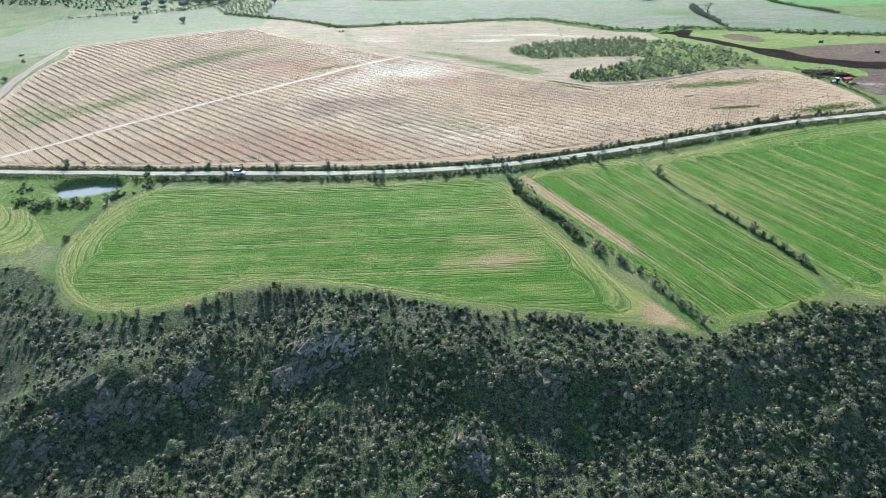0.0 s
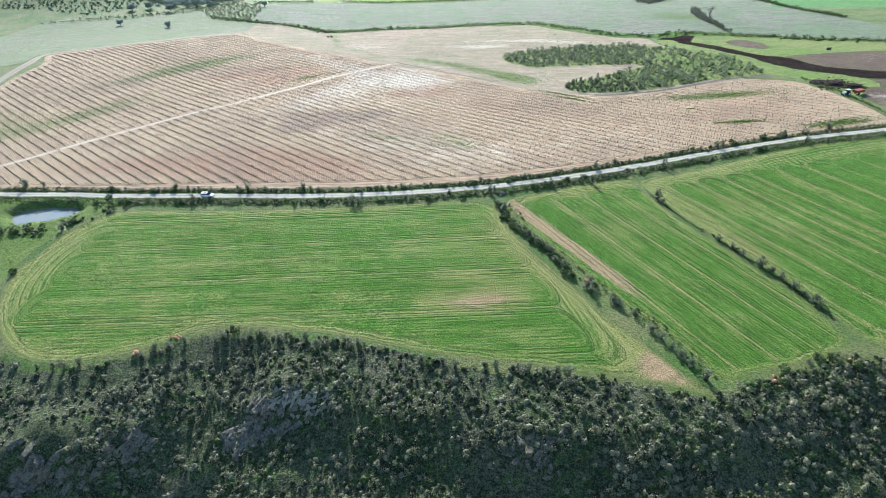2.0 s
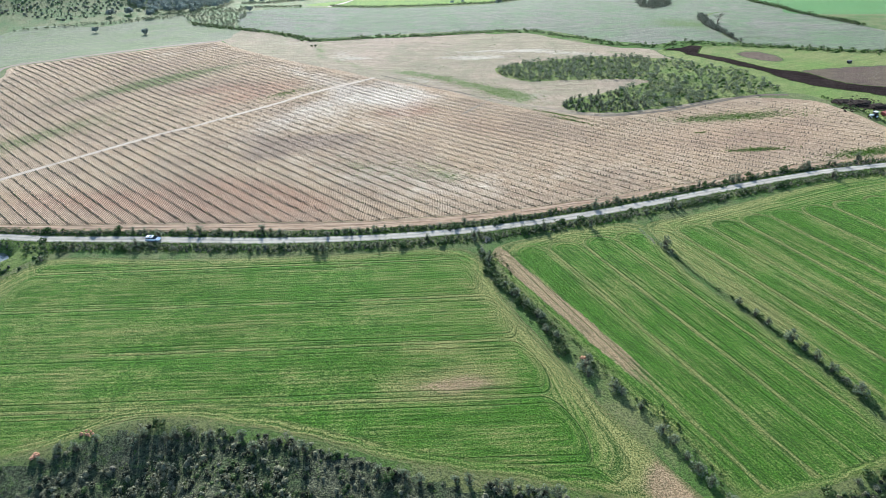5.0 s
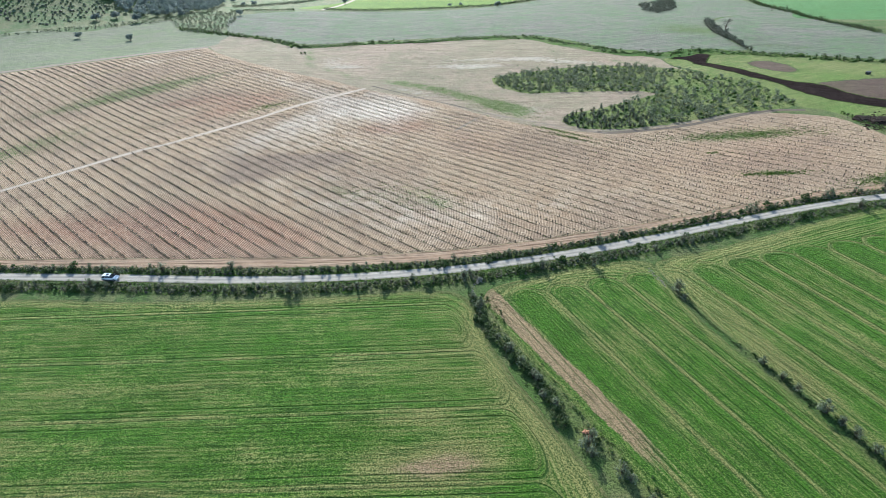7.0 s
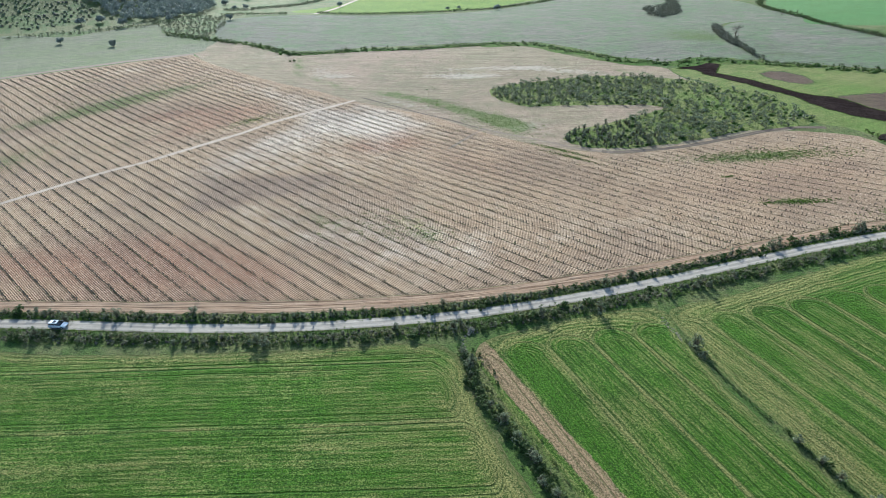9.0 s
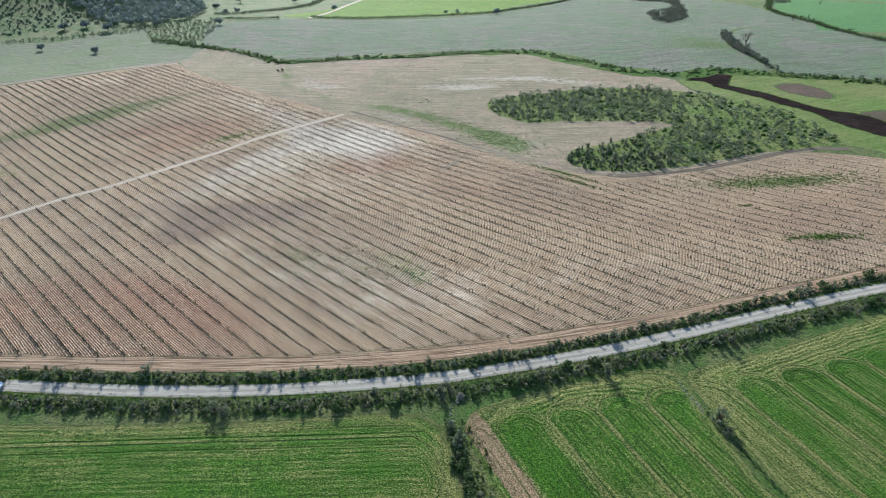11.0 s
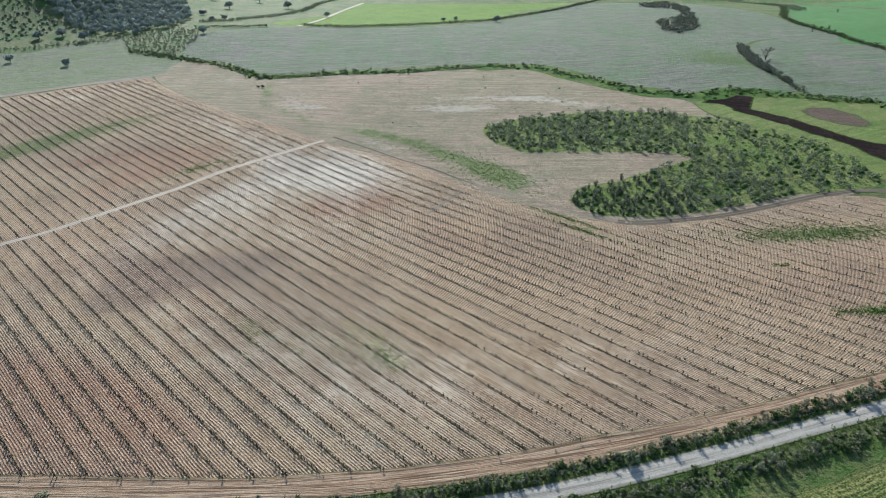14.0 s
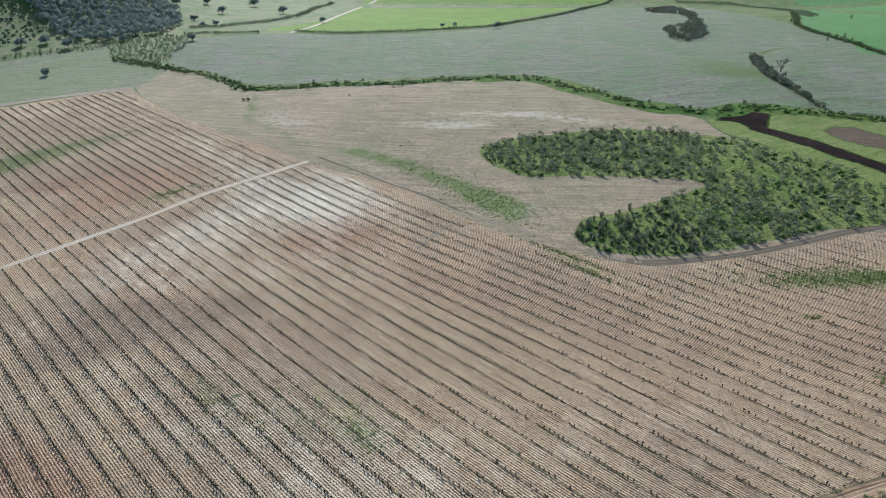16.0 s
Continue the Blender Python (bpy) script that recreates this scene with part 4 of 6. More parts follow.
# the pond
pn = 64
pv = []
for r in (0.0, 0.5, 1.24):
    for i in range(pn if r else 1):
        a = 2 * math.pi * i / pn
        pv.append((POND_AT[0] + POND_R[0] * r * math.cos(a), POND_AT[1] + POND_R[1] * r * math.sin(a), float(height(*POND_AT)) + 1.35))
pf = [(0, 1 + i, 1 + (i + 1) % pn) for i in range(pn)] + [(1 + i, 1 + pn + i, 1 + pn + (i + 1) % pn, 1 + (i + 1) % pn) for i in range(pn)]
tagged(raw("water", pv, pf, WATER), "still grey pond water", kind="structure")

# ---- plants ----
rng = np.random.default_rng(7)


def twigs(n, h, r, thick, base=0.1, rise=0.75):
    """Thin tapered shoots that fan out from the base: points, triangles."""
    v, t = [], []
    for i in range(n):
        a, q = rng.uniform(0, 2 * math.pi), rng.uniform(0, 1) ** 0.6
        o = np.array([rng.normal(0, base), rng.normal(0, base), 0.0])
        tip = np.array([math.cos(a) * r * q, math.sin(a) * r * q, h * (rise + (1 - rise) * rng.uniform(-1, 1)) * (1 - 0.35 * q * q)])
        mid = o + (tip - o) * 0.55 + np.array([0, 0, 0.12 * h])
        s = np.array([-math.sin(a), math.cos(a), 0.0]) * thick
        u = np.array([math.cos(a), math.sin(a), -0.3]) * thick
        k = len(v)
        v += [o - s, o + s, o + u, mid - s * 0.6, mid + s * 0.6, mid + u * 0.6, tip]
        t += [(k, k + 1, k + 4), (k, k + 4, k + 3), (k + 1, k + 2, k + 5), (k + 1, k + 5, k + 4), (k + 2, k, k + 3), (k + 2, k + 3, k + 5),
              (k + 3, k + 4, k + 6), (k + 4, k + 5, k + 6), (k + 5, k + 3, k + 6)]
    return np.array(v), np.array(t)


def shoots(n, h, r, thick, base=0.1):
    """Plain three-sided shoots, for plants that stay far off."""
    a, q = rng.uniform(0, 6.28, n), rng.uniform(0, 1, n) ** 0.6
    o = np.stack([rng.normal(0, base, n), rng.normal(0, base, n), np.zeros(n)], 1)
    tip = np.stack([np.cos(a) * r * q, np.sin(a) * r * q, h * rng.uniform(0.6, 1.0, n) * (1 - 0.3 * q * q)], 1)
    s, u = np.stack([-np.sin(a), np.cos(a), 0 * a], 1) * thick, np.stack([np.cos(a), np.sin(a), 0 * a], 1) * thick
    v = np.stack([o - s, o + s, o + u, tip], 1).reshape(-1, 3)
    k = np.arange(n)[:, None] * 4
    return v, np.concatenate([k + np.array([[0, 1, 3]]), k + np.array([[1, 2, 3]]), k + np.array([[2, 0, 3]])], 0)


def leaves(n, centres, radii, size, flat=0.6):
    """Leaf sprays that clothe some round clumps, turned outwards: points, triangles."""
    i = rng.integers(0, len(centres), n)
    c = np.asarray(centres, float)[i]
    rad = np.asarray(radii, float)[i % len(radii)]
    d = rng.normal(size=(n, 3))
    d[:, 2] = np.abs(d[:, 2]) * 1.1 - 0.35
    d /= np.linalg.norm(d, axis=1)[:, None]
    p = c + d * (1, 1, flat) * (rad * rng.uniform(0.75, 1.08, n))[:, None]
    nrm = d + rng.normal(0, 0.45, (n, 3)) + (0, 0, 0.35)
    nrm /= np.linalg.norm(nrm, axis=1)[:, None]
    a = np.cross(nrm, rng.normal(size=(n, 3)))
    a /= np.linalg.norm(a, axis=1)[:, None]
    b = np.cross(nrm, a)
    s = size * rng.uniform(0.6, 1.4, n)[:, None]
    v = np.stack([p - a * s, p - b * s * 0.75 + nrm * s * 0.2, p + b * s * 0.8, p + a * s * 1.1 - nrm * s * 0.15], 1).reshape(-1, 3)
    k = np.arange(n)[:, None] * 4
    t = np.concatenate([k + np.array([[0, 1, 2]]), k + np.array([[1, 3, 2]])], 0)
    return v, t


def joined(*pieces):
    """Pieces of (points, triangles, slot) as one."""
    vs, ts, ss, o = [], [], [], 0
    for v, t, s in pieces:
        vs.append(v)
        ts.append(t + o)
        ss.append(np.full(len(t), s))
        o += len(v)
    return np.concatenate(vs), np.concatenate(ts), np.concatenate(ss)


def centres(n, h, r, low=0.3):
    a, q = rng.uniform(0, 6.28, n), np.sqrt(rng.uniform(0, 1, n))
    return np.stack([np.cos(a) * r * q, np.sin(a) * r * q, h * (low + (1 - low) * rng.uniform(0, 1, n) * (1 - 0.5 * q * q))], 1)


def bare_shrub(h=2.4, r=1.1, n=46, leaf=70):
    v, t = twigs(n, h, r, 0.028, 0.18)
    w, u = leaves(leaf, centres(11, h * 0.8, r * 0.75, 0.1), [0.3, 0.45], 0.12, 0.9)
    return joined((v, t, 0), (w, u, 1))


def leafy_shrub(h=1.8, r=1.2, leaf=170, n=14):
    v, t = twigs(n, h * 0.85, r * 0.8, 0.03, 0.15)
    w, u = leaves(leaf, centres(11, h * 0.78, r * 0.75, 0.18), [0.36, 0.52], 0.16, 0.85)
    return joined((v, t, 0), (w, u, 1))


def low_scrub(h=0.7, r=0.6, leaf=34):
    w, u = leaves(leaf, centres(5, h * 0.6, r * 0.6, 0.2), [0.26, 0.36, 0.3], 0.13, 0.85)
    return w, u, np.ones(len(u), int)


def tuft(n=7, h=0.3, r=0.28):
    v, t = [], []
    for i in range(n):
        a, b = rng.uniform(0, 6.28), rng.uniform(0, 6.28)
        o = np.array([rng.normal(0, r * 0.5), rng.normal(0, r * 0.5), 0])
        s = np.array([math.cos(b), math.sin(b), 0]) * 0.06
        v += [o - s, o + s, o + np.array([math.cos(a) * r * 0.6, math.sin(a) * r * 0.6, h * rng.uniform(0.6, 1.2)])]
        t.append((3 * i, 3 * i + 1, 3 * i + 2))
    return np.array(v), np.array(t), np.ones(n, int)


def vine(h=0.8):
    v, t = shoots(2, h * 0.8, 0.12, 0.10, 0.03)
    w, u = shoots(11, h * 0.5, 0.36, 0.07, 0.07)
    w[:, 2] += h * 0.45
    return joined((v, t, 0), (w, u, 0))


def scatter(name, kinds, places, mats, label, group="", size=(0.7, 1.3), sink=-0.05, category=""):
    """One mesh of many plants: places are rows of x, y."""
    places = np.asarray(places, float)
    pick = rng.integers(0, len(kinds), len(places))
    z = height(places[:, 0], places[:, 1]) - sink
    vs, ts, ss, o = [], [], [], 0
    for i, (v, t, s) in enumerate(kinds):
        m = pick == i
        n = int(m.sum())
        if not n:
            continue
        a, k = rng.uniform(0, 6.28, n), rng.uniform(*size, n)
        c, q = (np.cos(a) * k)[:, None], (np.sin(a) * k)[:, None]
        p = np.stack([v[None, :, 0] * c - v[None, :, 1] * q + places[m, 0][:, None], v[None, :, 0] * q + v[None, :, 1] * c + places[m, 1][:, None],
                      v[None, :, 2] * (k * rng.uniform(0.85, 1.15, n))[:, None] + z[m][:, None]], -1)
        vs.append(p.reshape(-1, 3))
        ts.append((t[None] + (o + np.arange(n) * len(v))[:, None, None]).reshape(-1, 3))
        ss.append(np.tile(s, n))
        o += n * len(v)
    ob = new(name, soup(name, np.concatenate(vs), np.concatenate(ts), np.concatenate(ss), mats))
    return tagged(ob, label, category or name.replace("_", " "), group, "stuff")


def plant_meshes(name, kinds, mats):
    """For each kind a pair of meshes: the wood and the leaves."""
    out = []
    for v, t, s in kinds:
        pair = []
        for slot in (0, 1):
            tt = t[s == slot]
            if len(tt):
                used, inv = np.unique(tt, return_inverse=True)
                pair.append(soup(("stem", "foliage")[slot], v[used], inv.reshape(-1, 3), np.zeros(len(tt)), [mats[slot]]))
            else:
                pair.append(None)
        out.append(pair)
    return out


def plant(name, pair, x, y, size, label, category, group, dz=0.04):
    base = new(name)
    base.matrix_world = Matrix.LocRotScale(lift(x, y, dz), Euler((0, 0, rng.uniform(0, 6.28))), (size, size, size * rng.uniform(0.9, 1.1)))
    for n, me in zip(("stem", "foliage"), pair):
        if me:
            ob = new(n, me)
            ob.parent = base
    return tagged(base, label, category, group)


def along(line, gap, wide, skip=0.0):
    out, last = [], None
    for (ax, ay), (bx, by) in zip(line, line[1:]):
        n = max(1, int(math.hypot(bx - ax, by - ay) / 0.5))
        for i in range(n):
            x, y = ax + (bx - ax) * i / n, ay + (by - ay) * i / n
            if last is None or math.hypot(x - last[0], y - last[1]) > gap * rng.uniform(0.6, 1.4):
                last = (x, y)
                if rng.uniform() > skip:
                    d = math.hypot(bx - ax, by - ay)
                    o = rng.normal(0, wide)
                    out.append((x - (by - ay) / d * o, y + (bx - ax) / d * o))
    return out


def offset(line, d):
    out = []
    for i, (x, y) in enumerate(line):
        a, b = Vector(line[max(i - 1, 0)]), Vector(line[min(i + 1, len(line) - 1)])
        u = (b - a).normalized()
        out.append((x - u.y * d, y + u.x * d))
    return out


def filled(poly, gap, jit=0.45):
    xs, ys = [p[0] for p in poly], [p[1] for p in poly]
    x, y = np.meshgrid(np.arange(min(xs), max(xs), gap), np.arange(min(ys), max(ys), gap))
    x, y = x.ravel() + rng.uniform(-jit, jit, x.size) * gap, y.ravel() + rng.uniform(-jit, jit, x.size) * gap
    k = inside(x, y, poly)
    return np.stack([x[k], y[k]], 1)


BARE = [bare_shrub(rng.uniform(2.2, 3.2), rng.uniform(0.9, 1.4), int(rng.integers(40, 64)), int(rng.integers(150, 260))) for _ in range(7)]
LEAFY = [leafy_shrub(rng.uniform(1.3, 2.1), rng.uniform(1.0, 1.5), int(rng.integers(200, 300))) for _ in range(6)]
SCRUB = [low_scrub(rng.uniform(0.5, 1.0), rng.uniform(0.5, 0.95), int(rng.integers(40, 70))) for _ in range(8)]
TUFTS = [tuft(int(rng.integers(5, 9)), rng.uniform(0.2, 0.45)) for _ in range(6)]
BLADES = [tuft(3, rng.uniform(0.14, 0.22), 0.34) for _ in range(8)]
VINES = [vine(rng.uniform(0.65, 1.15)) for _ in range(10)]
FAR = []
for i in range(6):
    hh, rr = rng.uniform(1.5, 2.5), rng.uniform(1.1, 1.6)
    FAR.append(joined((*shoots(10, hh, rr, 0.04, 0.2), 0), (*leaves(60, centres(8, hh * 0.78, rr * 0.75, 0.15), [0.42, 0.58], 0.2, 0.9), 1)))
DOME = []
for i in range(10):
    hh, rr = rng.uniform(0.45, 0.95), rng.uniform(0.5, 0.9)
    hubs = [(0, 0, 0.1)] + [(rng.normal(0, 0.4 * rr), rng.normal(0, 0.4 * rr), 0.15 * hh) for _ in range(2)]
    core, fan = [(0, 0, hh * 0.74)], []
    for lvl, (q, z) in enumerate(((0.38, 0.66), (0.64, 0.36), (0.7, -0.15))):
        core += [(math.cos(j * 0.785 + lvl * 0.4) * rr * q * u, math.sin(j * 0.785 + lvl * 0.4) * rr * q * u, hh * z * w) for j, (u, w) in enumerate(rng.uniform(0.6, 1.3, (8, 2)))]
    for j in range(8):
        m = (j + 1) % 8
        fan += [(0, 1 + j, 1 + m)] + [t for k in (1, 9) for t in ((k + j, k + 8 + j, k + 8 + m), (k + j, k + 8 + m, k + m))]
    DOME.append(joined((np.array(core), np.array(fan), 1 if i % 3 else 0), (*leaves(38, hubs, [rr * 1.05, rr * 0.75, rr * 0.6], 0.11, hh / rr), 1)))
bare_m = plant_meshes("bare", BARE, [TWIG, LEAF_GREY])
leafy_m = plant_meshes("leafy", LEAFY, [TWIG, LEAF_GREEN])

# hedges on both sides of the road
road_line = smooth_line(ROAD_LINE, 2.0)
near = [p for p in road_line if -190 < p[0] < 200]
count = 0
for d in (-4.5, 3.7):
    for x, y in along(offset(near, d), 2.1, 0.9, 0.1):
        if d < 0 and -162 < x < -108 and rng.uniform() < 0.8:
            continue
        count += 1
        if -115 < x < 165 and count <= 290:
            grey = rng.uniform() < 0.5
            plant("roadside_shrub", (bare_m if grey else leafy_m)[int(rng.integers(6))], x, y, rng.uniform(0.45, 0.95) if rng.uniform() < 0.85 else 1.35,
                  "feathery grey leafless shrub on the road verge" if grey else "dark green leafy shrub on the road verge", "shrub", "roadside shrubs")
rest = [p for d in (-5.2, -4.2, -3.3, 2.9, 3.6, 4.3, -6.0) for p in along(offset(near, d), 1.1, 0.4, 0.1)]
rest = [p for p in rest if not (-162 < p[0] < -108 and p[1] < 210 and rng.uniform() < 0.8)]
half = len(rest) // 2
random.shuffle(rest)
scatter("verge_scrub", FAR + DOME[:4], rest[:half], [TWIG, LEAF_SAGE], "low tangled olive scrub along both road verges", size=(0.35, 0.75))
scatter("verge_scrub", FAR + DOME[:4], rest[half:], [TWIG, LEAF_GREEN], "low dark green scrub along both road verges", size=(0.35, 0.75))
scatter("verge_undergrowth", DOME, [p for d in (-4.8, -3.3, 2.9, 3.9) for p in along(offset(near, d), 0.75, 0.5)], [TWIG, LEAF_GREEN], "dark green undergrowth on the road verges", size=(0.4, 0.8))
scatter("verge_grass", TUFTS, [p for d in (-6.6, -5.4, -2.3, -2.1, 2.0, 2.3, 4.6) for p in along(offset(near, d), 0.45, 0.45)], [GRASS_TUFT, GRASS_TUFT], "green grass tufts on the road verges", size=(0.8, 1.7))
far_road = [p for p in road_line if p[0] <= -190 or p[0] >= 200]
for part_line in ([p for p in far_road if p[0] < 0], [p for p in far_road if p[0] > 0]):
    scatter("verge_scrub", FAR + DOME[:3], along(offset(part_line, -3.9), 1.6, 0.8) + along(offset(part_line, 3.9), 1.6, 0.8), [TWIG, LEAF_GREY], "scrub along the far road verge", size=(0.6, 1.1))

# hedges between the wheat fields
DENSE_A = [(25.5, 187.4), (26.7, 183.4), (28.7, 174), (32.2, 167), (35.7, 160.6), (38.4, 154.8), (40.2, 148.5), (41.2, 144)]
for x, y in along(smooth_line(DENSE_A, 1.0), 0.95, 0.55, 0.05):
    grey = rng.uniform() < 0.5
    plant("hedge_shrub", (bare_m if grey else leafy_m)[int(rng.integers(6))], x, y, rng.uniform(0.7, 1.25), "grey feathery shrub in the field hedge" if grey else "green leafy shrub in the field hedge", "shrub", "hedge between the wheat fields")
for x, y, s in ((44.6, 139.6, 1.5), (44.9, 137.2, 1.1), (45.8, 141.5, 1.0), (49.6, 133.2, 1.4), (50.6, 131.4, 1.0), (53.2, 127.4, 0.8), (55.6, 121.5, 1.2), (56.8, 118.5, 1.0), (59.2, 112.5, 1.3), (60.4, 109.6, 1.1), (61.8, 105.2, 1.4), (58, 115, 0.9)):
    plant("hedge_shrub", bare_m[int(rng.integers(6))], x, y, s, "large grey feathery shrub in the open part of the hedge", "shrub", "hedge between the wheat fields")
hb = smooth_line(HEDGE_B, 1.0)
for x, y, s in ((78.2, 184.5, 1.6), (78.9, 181.5, 1.0), (87.2, 158, 1.0), (89, 153.4, 0.9), (90.4, 150, 0.9), (92.8, 144.2, 1.6), (94.2, 141, 1.0), (95.2, 138, 1.2), (96.4, 134.4, 1.1), (98.3, 128, 1.6), (97.4, 131, 1.0)):
    plant("hedge_shrub", bare_m[int(rng.integers(7))], x, y, s, "pale leafless shrub in the thin field hedge", "shrub", "thin hedge")
scatter("hedge_scrub", SCRUB, along(hb[8:], 0.32, 0.25, 0.05), [TWIG, LEAF_GREEN], "low dark weeds on the thin field bank", size=(0.35, 0.8))
scatter("hedge_scrub", SCRUB, along(smooth_line(HEDGE_B[4:], 1.0), 0.4, 0.4, 0.1), [TWIG, LEAF_GREEN], "low dark weeds on the thin field bank", size=(0.6, 1.1))
low = [(p[0] + 1.9, p[1] + 0.8) for p in smooth_line(HEDGE_A, 1.0)]
scatter("hedge_scrub", SCRUB, along(low, 0.22, 1.3), [TWIG, LEAF_GREEN], "low green growth under the field hedge", size=(0.4, 0.9))
scatter("hedge_scrub", TUFTS, along(low, 0.07, 1.3), [GRASS_TUFT, GRASS_TUFT], "fresh green weeds beside the field hedge", size=(0.8, 1.6))
scatter("hedge_undergrowth", FAR, along(smooth_line(DENSE_A, 1.0), 0.45, 0.7), [TWIG, LEAF_GREEN], "dense dark undergrowth of the field hedge", size=(0.6, 0.95))

# scrub on the slope: denser on the brow and to the east, open round the crags
X, Y = rng.uniform(-140, 140, 30000), rng.uniform(52, 150, 30000)
d = np.interp(X, RIM_X, RIM_Y) - Y
dens = 0.36 - 0.25 * np.exp(-((X + 20) / 12) ** 2 - ((Y - 114) / 4.5) ** 2) + 0.3 * rough(X * 1.3, Y * 1.3) + 0.2 * np.clip((X - 20) / 40, 0, 1) + 0.1 * (d > 6) - 0.26 * (X < -45) * np.clip((12 - d) / 8, 0, 1) - 0.3 * np.clip((-98 - X) / 10, 0, 1)
for cx, cy, w, h in CRAGS:
    dens = dens - 0.55 * np.exp(-((X - cx) / w) ** 2 - ((Y - cy + 3) / 5) ** 2)
keep = (d > 0.3) & (np.abs(X - 8) < 92 + 0.72 * (Y - 60)) & (rng.uniform(0, 1, len(X)) < dens)
places = np.stack([X[keep], Y[keep]], 1)
n = len(places)
sage = rng.uniform(0, 1, n) < np.where(places[:, 0] < -35, 0.85, 0.6)
pale = rng.uniform(0, 1, n) < 0.12
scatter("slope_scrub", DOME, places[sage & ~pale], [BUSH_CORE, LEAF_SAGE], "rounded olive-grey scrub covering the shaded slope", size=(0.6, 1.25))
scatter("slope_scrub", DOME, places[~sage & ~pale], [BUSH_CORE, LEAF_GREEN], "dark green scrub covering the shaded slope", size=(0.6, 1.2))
scatter("slope_scrub", DOME[:3] + FAR[:3], places[pale], [TWIG, LEAF_SAGE], "pale grey twiggy scrub covering the shaded slope", size=(0.55, 1.15))
g = rng.uniform(0, 1, (9000, 2)) * (280, 100) + (-140, 52)
g = np.concatenate([g, rng.uniform(0, 1, (1500, 2)) * (55, 32) + (-140, 120)])
g = g[(np.interp(g[:, 0], RIM_X, RIM_Y) - g[:, 1] > -1)]
scatter("slope_grass", TUFTS, g, [GRASS_TUFT, GRASS_TUFT], "tussocks of green grass between the scrub", size=(0.5, 1.0))
rim_line = smooth_line(RIM[2:22], 2.0)
for x, y in along(offset(rim_line, -1.6), 2.6, 1.2, 0.25):
    if x < -72 and rng.uniform() < 0.6:
        continue
    plant("rim_shrub", (bare_m if rng.uniform() < 0.75 else leafy_m)[int(rng.integers(6))], x, y, rng.uniform(0.6, 1.35), "grey shrub at the brow of the slope", "shrub", "shrubs on the brow")

# plantation
wood = filled(WOOD, 2.2)
cut = rng.uniform(0, 1, len(wood)) < 0.60 - 0.34 * np.clip((wood[:, 0] - 120) / 40, 0, 1) - 0.3 * np.exp(-((wood[:, 0] - 139) / 9) ** 2 - ((wood[:, 1] - 352) / 12) ** 2)
wood = wood[cut]
pl = np.argsort(np.hypot(wood[:, 0] - 85, wood[:, 1] - 305))
for x, y in wood[pl[:110]]:
    plant("plantation_shrub", bare_m[int(rng.integers(6))], x, y, rng.uniform(0.6, 1.15), "grey-green shrub of the plantation", "shrub", "plantation shrubs", 0.1)
scatter("plantation_shrubs", FAR, wood[pl[110:]], [TWIG, LEAF_GREY], "dense grey-green shrub plantation", size=(0.7, 1.4))
scatter("plantation_grass", TUFTS + DOME[:1], filled(WOOD, 1.7), [GRASS_TUFT, GRASS_TUFT], "green weeds between the plantation shrubs", size=(0.7, 1.6))

# banks, hedges and clumps far off
scatter("brook_scrub", FAR, [p for _ in range(2) for p in along(smooth_line(BROOK, 2.0), 2.0, 2.0, 0.3)], [TWIG, LEAF_GREEN], "dark green scrub along the brook", size=(0.6, 1.25))
scatter("brook_grass", TUFTS + DOME[:1], [p for _ in range(6) for p in along(smooth_line(BROOK, 2.0), 1.2, 2.2)], [GRASS_TUFT, GRASS_TUFT], "lush grass along the brook", size=(1, 2))
scatter("branch_hedge", FAR, [p for _ in range(4) for p in along(smooth_line(BRANCH[:3], 2.0), 1.6, 1.5, 0.15)] + [p for _ in range(2) for p in along(smooth_line(BRANCH, 2.0), 1.6, 0.8, 0.15)], [TWIG, LEAF_DULL], "dense grey hedge leading up the far field", size=(0.6, 1.7))

# ---- the vines ----
row_u = np.array((math.cos(ROW_TURN), math.sin(ROW_TURN)))
row_n = np.array((-math.sin(ROW_TURN), math.cos(ROW_TURN)))
edge_v = smooth_line(VINEYARD, 3.0, True)
diag_v = smooth_line(DIAG, 3.0)


def in_rows(gap, jit, wide, margin):
    n = np.arange(-22, 130)
    a = np.arange(-560, 60, gap)
    A, N = np.meshgrid(a, n)
    A = A + rng.uniform(-jit, jit, A.shape)
    O = ROW_AT + N * ROW_STEP + rng.normal(0, wide, A.shape)
    p = A[..., None] * row_u + O[..., None] * row_n
    p = p.reshape(-1, 2)
    p = p[inside(p[:, 0], p[:, 1], edge_v)]
    ok = (edge_dist(p[:, 0], p[:, 1], edge_v) > margin) & (edge_dist(p[:, 0], p[:, 1], diag_v, False) > 2.3)
    return p[ok]


